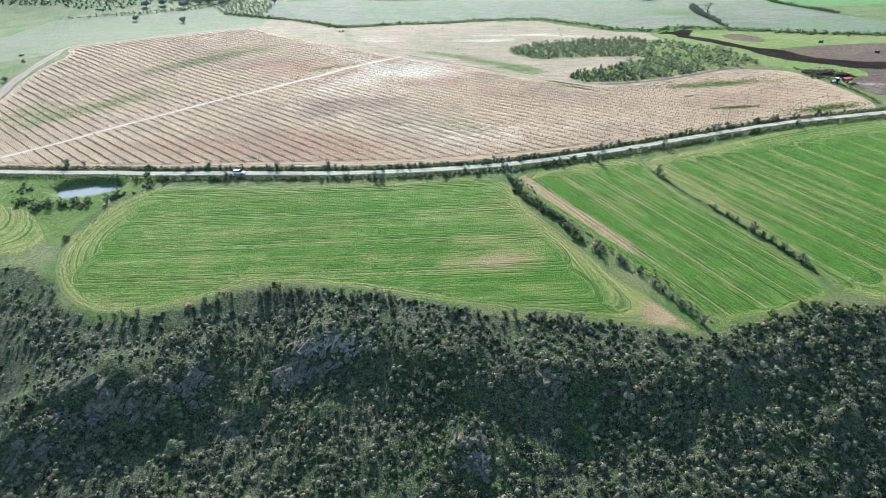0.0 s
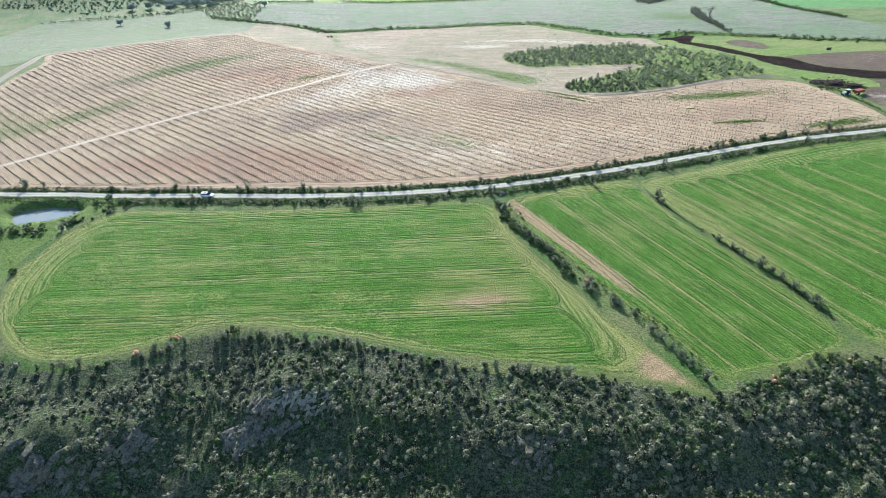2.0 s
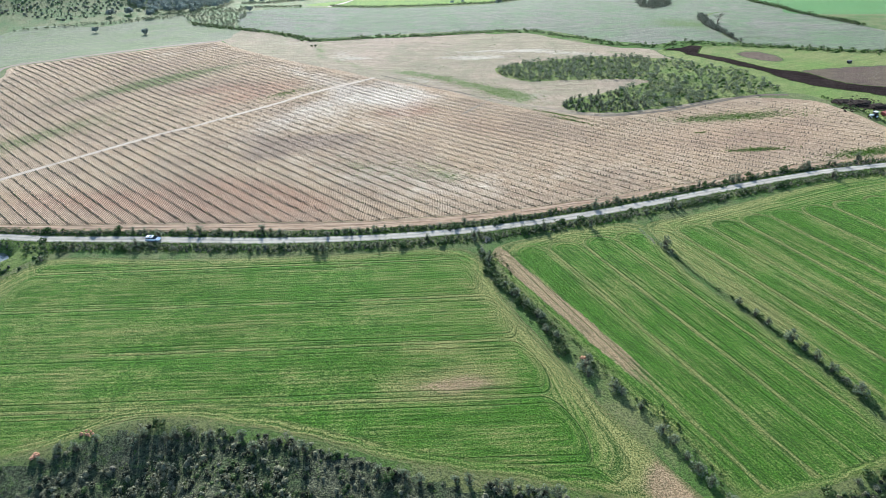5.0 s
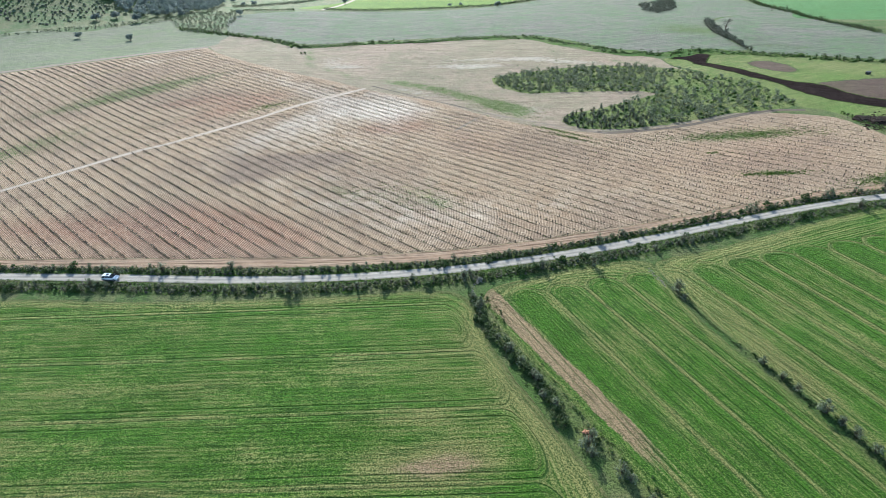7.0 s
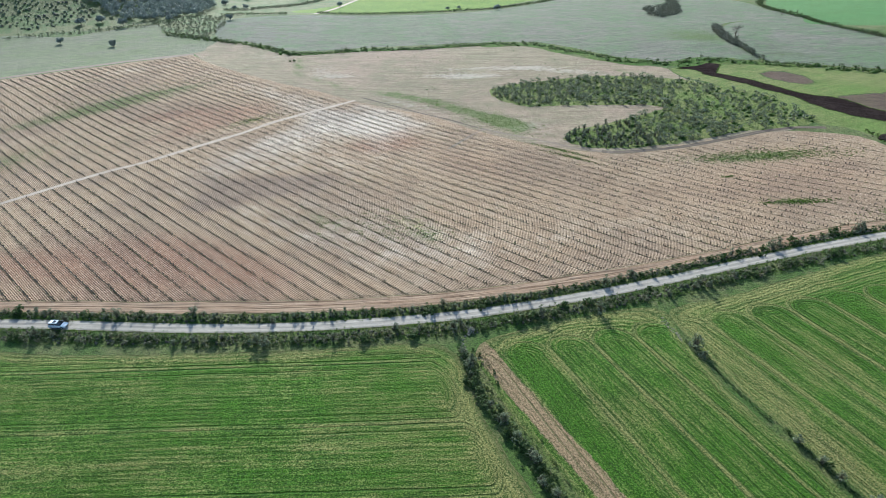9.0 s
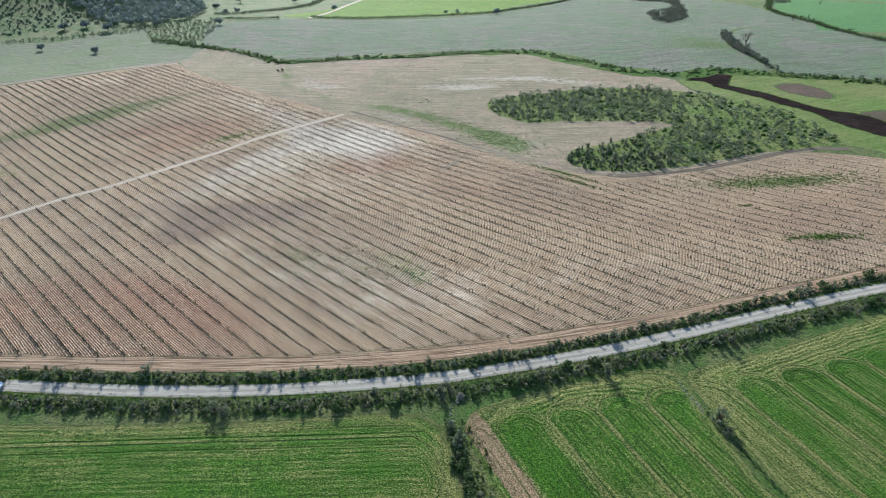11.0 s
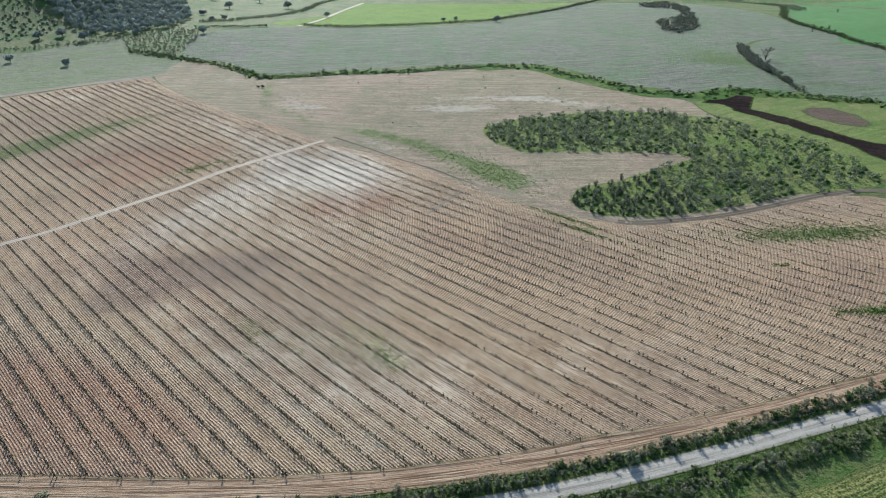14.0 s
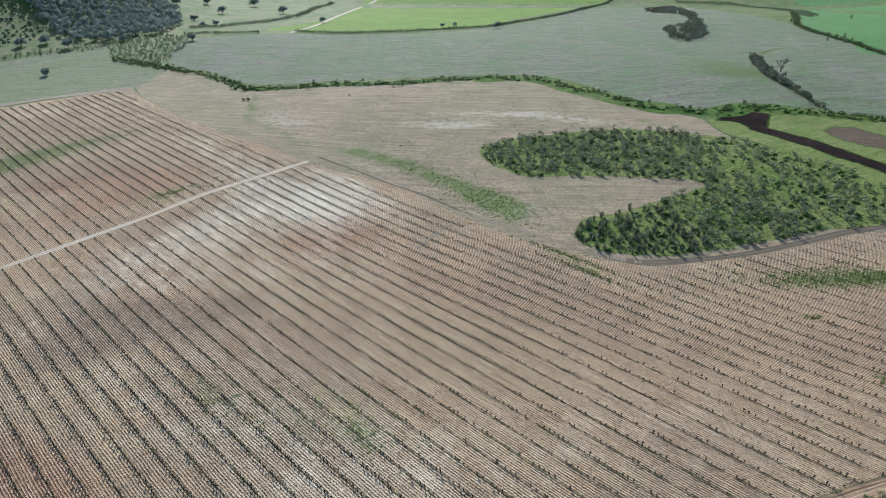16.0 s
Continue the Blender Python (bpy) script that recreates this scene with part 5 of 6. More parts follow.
vp = in_rows(1.1, 0.15, 0.08, 4.6)
hole = rough(vp[:, 0] * 0.35 + 40, vp[:, 1] * 0.35)
thin = np.clip((vp[:, 0] - 10) / 80, 0, 1) * np.clip((330 - vp[:, 1]) / 60, 0, 1)
vp = vp[rng.uniform(0, 1, len(vp)) < np.clip(0.9 - 0.22 * thin - 0.35 * np.clip((vp[:, 0] - 100) / 40, 0, 1) + 0.3 * hole, 0.12, 1)]
nearest = np.argsort(np.hypot(vp[:, 0] - 5, vp[:, 1] - 250))
stock_me, cane_me = [], []
for _ in range(5):
    v, t = twigs(1, 0.8, 0.08, 0.10, 0.02)
    stock_me.append(soup("stock", v, t, np.zeros(len(t)), [VINE_WOOD]))
    v, t = twigs(1, 0.5, 0.4, 0.06, 0.02, 0.5)
    cane_me.append(soup("cane", v, t, np.zeros(len(t)), [VINE_WOOD]))
for x, y in vp[nearest[:300]]:
    ob = new("grapevine", stock_me[int(rng.integers(5))])
    s = rng.uniform(0.85, 1.3)
    ob.matrix_world = Matrix.LocRotScale(lift(x, y, 0.03), Euler((0, 0, rng.uniform(0, 6.28))), (s, s, s))
    tagged(ob, "leafless dark pruned grapevine stump in tilled soil", "grapevine", "vines in rows")
    for i in range(6):
        c = new("cane", cane_me[int(rng.integers(5))])
        c.parent = ob
        c.matrix_local = Matrix.LocRotScale((0, 0, 0.4), Euler((0, 0, i * 1.05 + rng.uniform(-0.3, 0.3))), None)
scatter("grapevines", VINES, vp[nearest[300:]], [VINE_WOOD], "rows of leafless pruned grapevines", size=(0.8, 1.3), sink=-0.03, category="grapevines")
wp = in_rows(0.42, 0.2, 0.22, 4.2)
gate = rough(wp[:, 0] * 0.8, wp[:, 1] * 0.8 + 9) + 0.5 * rough(wp[:, 0] * 0.17, wp[:, 1] * 0.17)
wp = wp[rng.uniform(0, 1, len(wp)) < np.clip(0.36 + 0.5 * gate, 0.04, 1)]
wk = rng.uniform(0, 1, len(wp)) < 0.55
scatter("row_weeds", TUFTS, wp[wk], [DRY_WEED, DRY_WEED], "dry brown weeds under the vine rows", size=(0.55, 1.1), sink=-0.03)
scatter("row_weeds", TUFTS, wp[~wk], [GRASS_TUFT, GRASS_TUFT], "dark green weeds under the vine rows", size=(0.4, 0.9), sink=-0.03)
green = []
for cx, cy, rx, ry, turn, n in ((148, 283, 26, 6, -8, 1200), (135, 247, 11, 2.2, -6, 520), (170, 236.5, 17, 4, 5, 1100), (70, 302, 18, 1.2, -42, 300), (-65, 352, 12, 4, 40, 250), (-165, 300, 45, 14, 50, 700), (-140, 405, 60, 7, 42, 500), (-200, 290, 25, 30, 10, 400), (-60, 352, 20, 5, 40, 160), (50, 340, 24, 11, -50, 900), (24, 370, 34, 8, -42, 450), (2, 245, 28, 12, -10, 500), (18.5, 238, 9, 4, -42, 60), (123, 269.5, 3, 1, -8, 60), (125, 285, 20, 5, -8, 260), (74, 293, 13, 1.2, -42, 200)):
    q = rng.normal(0, 0.5, (n, 2)) * (rx, ry)
    c, s = math.cos(radians(turn)), math.sin(radians(turn))
    green += [(cx + a * c - b * s, cy + a * s + b * c) for a, b in q]
scatter("weed_patches", TUFTS, green, [GRASS_TUFT, GRASS_TUFT], "bright green weeds in patches on the soil", size=(0.5, 1.2), sink=-0.03)

# ---- young wheat: blades in the straight part of each bout ----
for poly, turn, lines, bout, mid, low, high in ((WHEAT_WEST, -1.5, 0.62, 17.4, 177.0, (-113.0, 0.0), (79.6, -0.334)), (WHEAT_MID, -66, 0.55, 10.0, 112.4, (-189.6, 0.285), (-68.0, 0.12)),
                                               (WHEAT_EAST, -66, 0.6, 10.0, 160.4, (-189.6, 0.285), (-60.0, 0.0))):
    u = np.array((math.cos(radians(turn)), math.sin(radians(turn))))
    n = np.array((-u[1], u[0]))
    A, N = np.meshgrid(np.arange(-330, 330, 0.36), np.arange(-330, 330, lines))
    A, N = A + rng.uniform(-0.25, 0.25, A.shape), N + rng.normal(0, 0.24, A.shape)
    p = (A[..., None] * u + N[..., None] * n).reshape(-1, 2)
    A, N = A.ravel(), N.ravel()
    gap = (N - mid + bout / 2) % bout - bout / 2
    past = np.maximum(np.maximum(low[0] + low[1] * N - A, A - high[0] - high[1] * N) + bout / 2, 0)
    ok = np.hypot(gap, past) < bout / 2 - 0.7 * rng.uniform(0.4, 2.6, A.shape)
    ok &= (p[:, 0] > -135) & (p[:, 0] < 165) & (p[:, 1] > 95) & (p[:, 1] < 225)
    ok &= ~((np.abs(N - 104.2 - 0.055 * (A + 154)) < 3.0) & (A < -90))
    p = p[ok]
    p = p[inside(p[:, 0], p[:, 1], poly)]
    e = edge_dist(p[:, 0], p[:, 1], poly)
    p = p[(e > 3.0) & (rng.uniform(0, 1, len(p)) < 0.45 + 0.4 * rough(p[:, 0] * 0.5, p[:, 1] * 2))]
    scatter("wheat", BLADES, p, [WHEAT_LEAF, WHEAT_LEAF], "short green wheat blades in drill lines", size=(0.6, 1.15), sink=-0.02)


# ---- trees ----
def tree_parts(h, r, leaf, size, trunk=0.3, spread=0.62, flat=0.7):
    """Trunk with limbs, and a crown of leaf clumps: two (points, triangles, slot)."""
    bm = bmesh.new()

    def limb(a, b, ra, rb):
        a, b = Vector(a), Vector(b)
        z = (b - a).normalized()
        x = z.orthogonal().normalized()
        y = z.cross(x)
        rings = []
        for p, q in ((a, ra), (b, rb)):
            rings.append([bm.verts.new(p + (x * math.cos(i * math.pi / 3) + y * math.sin(i * math.pi / 3)) * q) for i in range(6)])
        for i in range(6):
            bm.faces.new((rings[0][i], rings[0][(i + 1) % 6], rings[1][(i + 1) % 6], rings[1][i]))

    fork = Vector((rng.normal(0, 0.1), rng.normal(0, 0.1), h * 0.32))
    limb((0, 0, -0.3), fork, trunk, trunk * 0.75)
    tips = []
    for i in range(7):
        a = i * 0.9 + rng.uniform(-0.3, 0.3)
        q = r * rng.uniform(0.35, 0.8)
        tip = Vector((math.cos(a) * q, math.sin(a) * q, h * rng.uniform(0.5, 0.85)))
        mid = fork.lerp(tip, 0.5) + Vector((0, 0, h * 0.05))
        limb(fork, mid, trunk * 0.5, trunk * 0.3)
        limb(mid, tip, trunk * 0.3, trunk * 0.1)
        tips.append(tip)
    me = bpy.data.meshes.new("trunk")
    bmesh.ops.triangulate(bm, faces=bm.faces)
    bm.to_mesh(me)
    bm.free()
    me.materials.append(BARK)
    cs = centres(16, h * 0.62, r * 0.8, 0.1)
    cs[:, 2] += h * 0.24
    v, t = leaves(leaf, list(cs) + [tuple(p) for p in tips], [r * 0.3, r * 0.4], size, flat)
    return me, (v, t, np.zeros(len(t), int))


OAKS = [tree_parts(rng.uniform(5.0, 6.5), rng.uniform(3.2, 4.2), 800, 0.4, flat=0.95) for _ in range(4)]
oak_me = [(a, soup("crown", *b, [LEAF_OAK])) for a, b in OAKS]


def tree(x, y, s, label="dark evergreen oak standing alone in pasture", pair=None, name="oak_tree"):
    a, b = pair or oak_me[int(rng.integers(4))]
    base = new(name)
    base.matrix_world = Matrix.LocRotScale(lift(x, y, 0.0), Euler((0, 0, rng.uniform(0, 6.28))), (s, s, s))
    for n, me in (("trunk", a), ("crown", b)):
        ob = new(n, me)
        ob.parent = base
    return tagged(base, label, "tree", "scattered trees")


for x, y, s in ((-210.5, 529.4, 0.8), (-257, 545, 0.8), (-272, 607, 1.1), (-258.6, 615, 1.1), (-235, 602, 1.15), (-204, 622, 0.9), (-153, 624, 0.85), (-180.4, 781, 1.2), (-172, 864, 1.5), (-126.6, 806, 1.3),
                (-187, 723, 0.9), (-73, 733, 0.85), (86.2, 696, 0.95), (-211, 829, 1.2), (38, 708, 0.6), (50, 719, 0.55), (-227, 790, 1.2), (-160, 700, 0.8), (-168, 690, 0.7)):
    tree(x, y, s)
for x, y, s in ((298, 566, 0.6), (317, 578, 0.75), (309, 574, 0.6), (325, 655, 0.6), (400, 700, 0.8)):
    tree(x, y, s, "greyish bushy tree beside the far hedge", (oak_me[0][0], leafy_m[0][1]), "field_tree")
# a leafless tree
def bare_crown(at, way, length, thick, depth, v, t):
    """Forking bare boughs."""
    tip = at + way * length
    a = way.orthogonal().normalized()
    b = way.cross(a)
    k = len(v)
    for p, q in ((at, thick), (tip, thick * 0.6)):
        v += [tuple(p + a * q), tuple(p - a * q * 0.5 + b * q * 0.87), tuple(p - a * q * 0.5 - b * q * 0.87)]
    for i in range(3):
        j = (i + 1) % 3
        t += [(k + i, k + j, k + 3 + j), (k + i, k + 3 + j, k + 3 + i)]
    if depth:
        for i in range(3 if depth < 4 else 4):
            bend = Vector(rng.normal(0, 1, 3) * (0.55, 0.55, 0.28))
            bare_crown(tip, (way + bend + Vector((0, 0, 0.05))).normalized(), length * rng.uniform(0.6, 0.85), thick * 0.6, depth - 1, v, t)


bv, bt = [], []
bare_crown(Vector((0, 0, 1.2)), Vector((0.15, 0, 1)).normalized(), 2.0, 0.26, 5, bv, bt)
tree(216, 470, 1.0, "leafless crooked tree beside the far hedge", (oak_me[1][0], soup("crown", bv, bt, np.zeros(len(bt)), [VINE_WOOD])), "bare_tree")

# oak wood on the far hillside
OAK_WOOD = [(-320, 700), (-266, 641), (-241, 622), (-212, 622), (-188, 646), (-186, 692), (-216, 760), (-241, 794), (-300, 860), (-380, 820), (-360, 740)]
ow = filled(OAK_WOOD, 5.6)
far_oaks = []
for a, (v, t, s) in OAKS:
    c2 = centres(8, 3.2, 1.7, 0.1)
    c2[:, 2] += 2.0
    w, u = leaves(110, c2, [1.5, 1.9], 0.5, 1.0)
    far_oaks.append((w, u, np.zeros(len(u), int)))
scatter("oak_wood", far_oaks, ow, [LEAF_OAK], "dense dark evergreen oak wood on the far hillside", size=(0.75, 1.25), sink=0.4, category="wood")
hs = filled([(-460, 620), (-300, 590), (-262, 628), (-320, 690), (-360, 760), (-400, 900), (-460, 900)], 5.5)
scatter("hillside_scrub", DOME, hs, [TWIG, LEAF_GREY], "grey scrub scattered over the far hillside", size=(1.0, 2.6))
sp = filled([(-330, 560), (-262, 590), (-205, 618), (-188, 645), (-160, 640), (-150, 600), (-146, 545), (-180, 556), (-206, 600), (-250, 578), (-330, 556)], 3.4)
scatter("valley_scrub", FAR + DOME[:3], sp, [TWIG, LEAF_GREY], "dry grey scrub in the far valley", size=(0.6, 1.2))
for name, line, gap, wide, mat, lab in (
        ("field_hedge", [(-85, 672), (-67, 665), (-47, 661), (-20, 667), (8, 674), (36.5, 686), (77, 704), (100, 728), (138, 766), (174, 809), (250, 930)], 1.8, 1.2, LEAF_GREEN, "low dark hedge below the bright meadow"),
        ("field_hedge", [(-166, 645), (-154, 651), (-137, 653), (-112, 661)], 2.2, 1.0, LEAF_GREEN, "short hedge at the end of the stubble field"),
        ("field_hedge", [(-175, 680), (-155, 688), (-140, 710), (-122, 737), (-106, 787), (-103, 863), (-92, 916)], 1.5, 2.0, LEAF_GREY, "grey hedge along the far track"),
        ("field_hedge", [(382, 759), (340, 680), (324, 650), (311, 604), (306, 557), (298, 508), (300, 440)], 1.8, 1.2, LEAF_GREEN, "dark hedge between the far fields"),
        ("field_hedge", [(329, 928), (365, 924), (400, 920), (418, 890), (416, 847), (396, 769), (376, 721)], 1.3, 4.0, LEAF_GREY, "broad grey hedge on the skyline field")):
    scatter(name, FAR, [p for _ in range(2) for p in along(smooth_line(line, 2.0), gap, wide)], [TWIG, mat], lab, size=(0.7, 1.4))
COMMA = [(256, 822), (300, 860), (287, 766), (244, 632), (236, 608), (207, 576), (203, 598), (215, 648), (236, 670), (254, 688), (273, 765), (246, 785)]
scatter("scrub_clump", FAR, [p for p in filled(COMMA, 3.0, 1.2) if rng.uniform() < 0.7], [TWIG, LEAF_DULL], "hooked clump of grey scrub in the far field", size=(0.7, 1.9))
ribbon("dirt_track", [(-87, 664), (-75, 712), (-66, 789), (-49, 897), (-31, 960)], 4.0, DIRT, 0.2, "pale track across the bright meadow")

# bushes round the pond, weeds in the fallow
for x, y, s in ((-149.5, 219.4, 1.7), (-143, 219.5, 1.0), (-115, 202.5, 1.0), (-112.6, 206.5, 1.1), (-103.5, 201.5, 1.5), (-107.5, 196, 0.8), (-117.8, 190.1, 1.0), (-118.8, 186, 1.1), 
                (-142, 184, 1.2), (-139, 186, 1.2), (-131, 186.5, 1.1), (-125, 184.8, 1.1), (-121.1, 161.6, 1.1), 
                (-134, 185.2, 1.0), (-146, 187, 1.0), (-152, 190, 1.0), ):
    grey = rng.uniform() < 0.6
    plant("pond_shrub", (bare_m if grey else leafy_m)[int(rng.integers(6))], x, y, s, "grey shrub on the bank of the pond" if grey else "green shrub on the bank of the pond", "shrub", "shrubs round the pond")
ring = filled([(-166, 206), (-160, 190), (-142, 180), (-118, 158), (-116, 172), (-108, 190), (-104, 200), (-115, 209), (-150, 212)], 1.3)
clumps = [(x + a, y + b) for x, y, n in ((-118, 190, 26), (-142, 185, 30), (-150, 189, 24), (-128, 185.5, 22), (-109, 199, 16), (-155, 200, 16), (-134, 186, 20)) for a, b in rng.normal(0, 1.7, (n, 2))]
clumps = [p for p in clumps if pond_d(*p) > 1.35]
scatter("pond_scrub", DOME + FAR[:2], clumps, [TWIG, LEAF_GREEN], "dark green scrub clumps round the pond", size=(0.6, 1.2))
ring = ring[pond_d(ring[:, 0], ring[:, 1]) > 1.3]
scatter("pond_grass", TUFTS, ring, [GRASS_TUFT, GRASS_TUFT], "rough grass and low growth round the pond", size=(0.6, 1.3))
dots = rng.uniform(0, 1, (90, 2)) * (150, 110) + (-55, 385)
dots = dots[inside(dots[:, 0], dots[:, 1], [(-60, 425), (-40, 478), (80, 472), (125, 400), (60, 400), (40, 385), (-10, 395)])]
scatter("fallow_weeds", SCRUB, dots, [TWIG, LEAF_GREEN], "single dark weeds dotted over the fallow field", size=(0.4, 0.95))
for x, y, s in ((-73.6, 484, 1.5), (-70, 485, 1.1), (-66.4, 464, 1.0), (-69, 464.5, 0.9), (-275, 407, 1.3), (-261, 385, 1.4), (-249, 345, 1.6)):
    plant("field_bush", leafy_m[int(rng.integers(6))], x, y, s, "dark green bush at the field edge", "bush", "bushes at field edges")


tree(-62.5, 85.5, 0.52, "round grey-green tree alone on the scrubby slope", (oak_me[2][0], soup("crown", *OAKS[2][1], [LEAF_GREY])), "slope_tree")


# ---- crags on the slope ----
def crag(x, y, n, wide, tall, lean, mat=ROCK, label="grey weathered rock outcrop on the scrubby slope"):
    base = new("rock_outcrop")
    base.matrix_world = Matrix.Translation(lift(x, y, -0.4))
    for i in range(n):
        bm = bmesh.new()
        bmesh.ops.create_cube(bm, size=2)
        bmesh.ops.subdivide_edges(bm, edges=bm.edges, cuts=2, use_grid_fill=True)
        seed = Vector(rng.uniform(-50, 50, 3))
        for v in bm.verts:
            v.co = v.co.lerp(v.co.normalized() * 1.2, 0.35)
            v.co += 0.34 * noise.noise_vector(v.co * 0.9 + seed) + 0.12 * noise.noise_vector(v.co * 2.6 + seed)
        for j in range(4):
            a = Vector(rng.normal(size=3)).normalized()
            c = rng.uniform(0.55, 0.8)
            for v in bm.verts:
                h = v.co.dot(a) - c
                if h > 0:
                    v.co -= a * h * 0.85
        ox, oy = rng.normal(0, wide * 0.5), rng.normal(0, wide * 0.3)
        s = rng.uniform(0.3, 1.0) * tall * 0.36
        dz = float(height(x + ox, y + oy)) - float(height(x, y))
        m = Matrix.LocRotScale((ox, oy, dz + 0.05), Euler((lean + rng.normal(0, 0.18), -0.25 + rng.normal(0, 0.2), 1.0 + rng.normal(0, 0.3))), (s * 2.0, s * 1.0, s * 0.7))
        bmesh.ops.transform(bm, matrix=m, verts=bm.verts)
        part("boulder", bm, mat, base)
    return tagged(base, label, "rock", "rock outcrops")


for x, y, n, w, t in ((-35.5, 105.5, 16, 6, 3.2), (-38.5, 102, 14, 5, 3.4), (-26, 108.5, 16, 6, 1.6), (-80, 95, 14, 6, 3.2), (-86, 91, 8, 4, 2.4), (-93.5, 86, 10, 4, 2.6), (-64, 102, 12, 5, 2.6), (-67, 97, 8, 5, 2.4),
                      (23.5, 91, 12, 5, 2.2), (2.5, 81, 9, 3.5, 2.2), (4.2, 76, 9, 3, 2.6), (-15, 86, 8, 6, 1.4), (60, 84, 8, 6, 1.2), (-50, 88, 8, 5, 2.0)):
    crag(x, y, n * 2 + 12, w * 1.25, t, 0.5)
for x, y, n, w in ((-31.5, 108.6, 44, 4), (-26.5, 108, 56, 6), (-21, 107.2, 36, 5)):
    crag(x, y, n, w, 1.5, 0.1, PALE_STONE, "low pale sunlit slabs of rock on a crest")
pebble = []
for i in range(4):
    bm = bmesh.new()
    bmesh.ops.create_icosphere(bm, subdivisions=1, radius=0.32)
    v = np.array([tuple(w.co) for w in bm.verts]) * (1.3, 1, 0.6)
    v = v + rng.normal(0, 0.06, v.shape)
    pebble.append((v, np.array([[w.index for w in f.verts] for f in bm.faces]), np.zeros(len(bm.faces), int)))
    bm.free()
ps = np.concatenate([rng.normal(0, 1, (n, 2)) * (wx, wy) + (cx, cy) for cx, cy, wx, wy, n in ((-26, 108.4, 4, 1.0, 90), (-34, 108, 3, 1.5, 40), (-80, 97, 5, 2, 40), (-93, 88, 3, 2, 30), (22, 93, 6, 2, 40), (3, 80, 3, 2, 30), (-60, 100, 6, 3, 40))])
scatter("slope_stones", pebble, ps, [PALE_STONE], "pale loose stones on the crest of the crags", size=(0.3, 1.1), sink=0.06)
vs = [(x + rng.normal(0, 0.6), y + 5.0 + rng.normal(0, 0.5)) for x, y in near if 70 < x < 165 for _ in range(3)]
scatter("verge_stones", pebble, vs, [PALE_STONE], "loose pale stones cleared to the edge of the headland", size=(0.25, 0.8), sink=0.02)
lip = [p for p in along(offset(VINEYARD[1:12], 5.4), 0.35, 0.35, 0.25)]
scatter("row_weeds", TUFTS, lip, [DRY_WEED, DRY_WEED], "dry weeds on the lip between headland and vines", size=(0.6, 1.3), sink=-0.03)
ORANGE = m_plain("orange_rubble", (0.42, 0.22, 0.13), 0.9, 0, 0.1, 0.3)
for x, y in ((76.5, 103.8), (-61.5, 128.8), (96, 108.2), (-69.5, 124.0)):
    base = new("rubble_heap")
    base.matrix_world = Matrix.Translation(lift(x, y, 0))
    for i in range(9):
        bm = bmesh.new()
        bmesh.ops.create_icosphere(bm, subdivisions=1, radius=rng.uniform(0.2, 0.5))
        for v in bm.verts:
            v.co *= rng.uniform(0.75, 1.2)
        bmesh.ops.translate(bm, vec=(rng.normal(0, 0.6), rng.normal(0, 0.5), rng.uniform(0.05, 0.5)), verts=bm.verts)
        part("stone", bm, ORANGE, base)
    tagged(base, "small heap of orange-brown field stones", "stone heap", "stone heaps")


scatter("bank_stones", pebble, [(x + rng.normal(0, 0.3), y + rng.normal(0, 0.3)) for x, y in smooth_line([(74.4, 195), (75, 191.5), (76.2, 187)], 0.25)], [PALE_STONE], "grey stones along the end of the field bank", size=(0.3, 0.9), sink=0.02)
scatter("bank_stones", pebble, [(x + rng.normal(0, 0.35), y + rng.normal(0, 0.4)) for x, y in smooth_line([(26, 192.5), (26, 188), (26.2, 183)], 0.3)], [PALE_STONE], "grey stones along the end of the hedge bank", size=(0.3, 0.9), sink=0.02)
for x, y, many, mat, lab in ((28.1, 194.2, 46, PALE_STONE, "heap of grey cleared field stones beside the road"), (45.1, 142.4, 16, ORANGE, "small heap of orange rubble in the hedge")):
    base = new("rubble_heap")
    base.matrix_world = Matrix.Translation(lift(x, y, 0))
    for i in range(many):
        q = rng.uniform(0, 1)
        bm = bmesh.new()
        bmesh.ops.create_icosphere(bm, subdivisions=1, radius=rng.uniform(0.16, 0.34))
        for v in bm.verts:
            v.co *= rng.uniform(0.7, 1.25)
        a, r = rng.uniform(0, 6.28), (1 - q) * (1.0 + 0.02 * many) * rng.uniform(0.3, 1)
        bmesh.ops.translate(bm, vec=(math.cos(a) * r, math.sin(a) * r, 0.08 + q * 0.7), verts=bm.verts)
        part("stone", bm, mat, base)
    tagged(base, lab, "stone heap", "stone heaps")
clods = np.array([(196, 284)]) + rng.normal(0, 1, (420, 2)) * (4.2, 4.2)
scatter("dung_clods", pebble, clods, [MANURE], "dark clods of dung strewn round the heap", size=(0.6, 1.8), sink=0.0)
line_e = [(187.5, 297), (189.5, 287), (191, 276), (191.8, 262), (192.8, 247), (191, 236)]
scatter("edge_weeds", TUFTS, along(line_e, 0.12, 0.7), [GRASS_TUFT, GRASS_TUFT], "green weeds along the vineyard's end", size=(1.0, 2.0))
scatter("edge_scrub", FAR, along(line_e, 1.6, 0.6), [TWIG, LEAF_GREEN], "low scrub along the vineyard's end", size=(0.4, 0.7))
scatter("field_stones", pebble, np.array([(246.9, 324.2)]) + rng.normal(0, 1, (110, 2)) * (12, 5), [DULL_STONE], "dull stones heaped on the bare ground", size=(0.5, 1.5), sink=0.05)
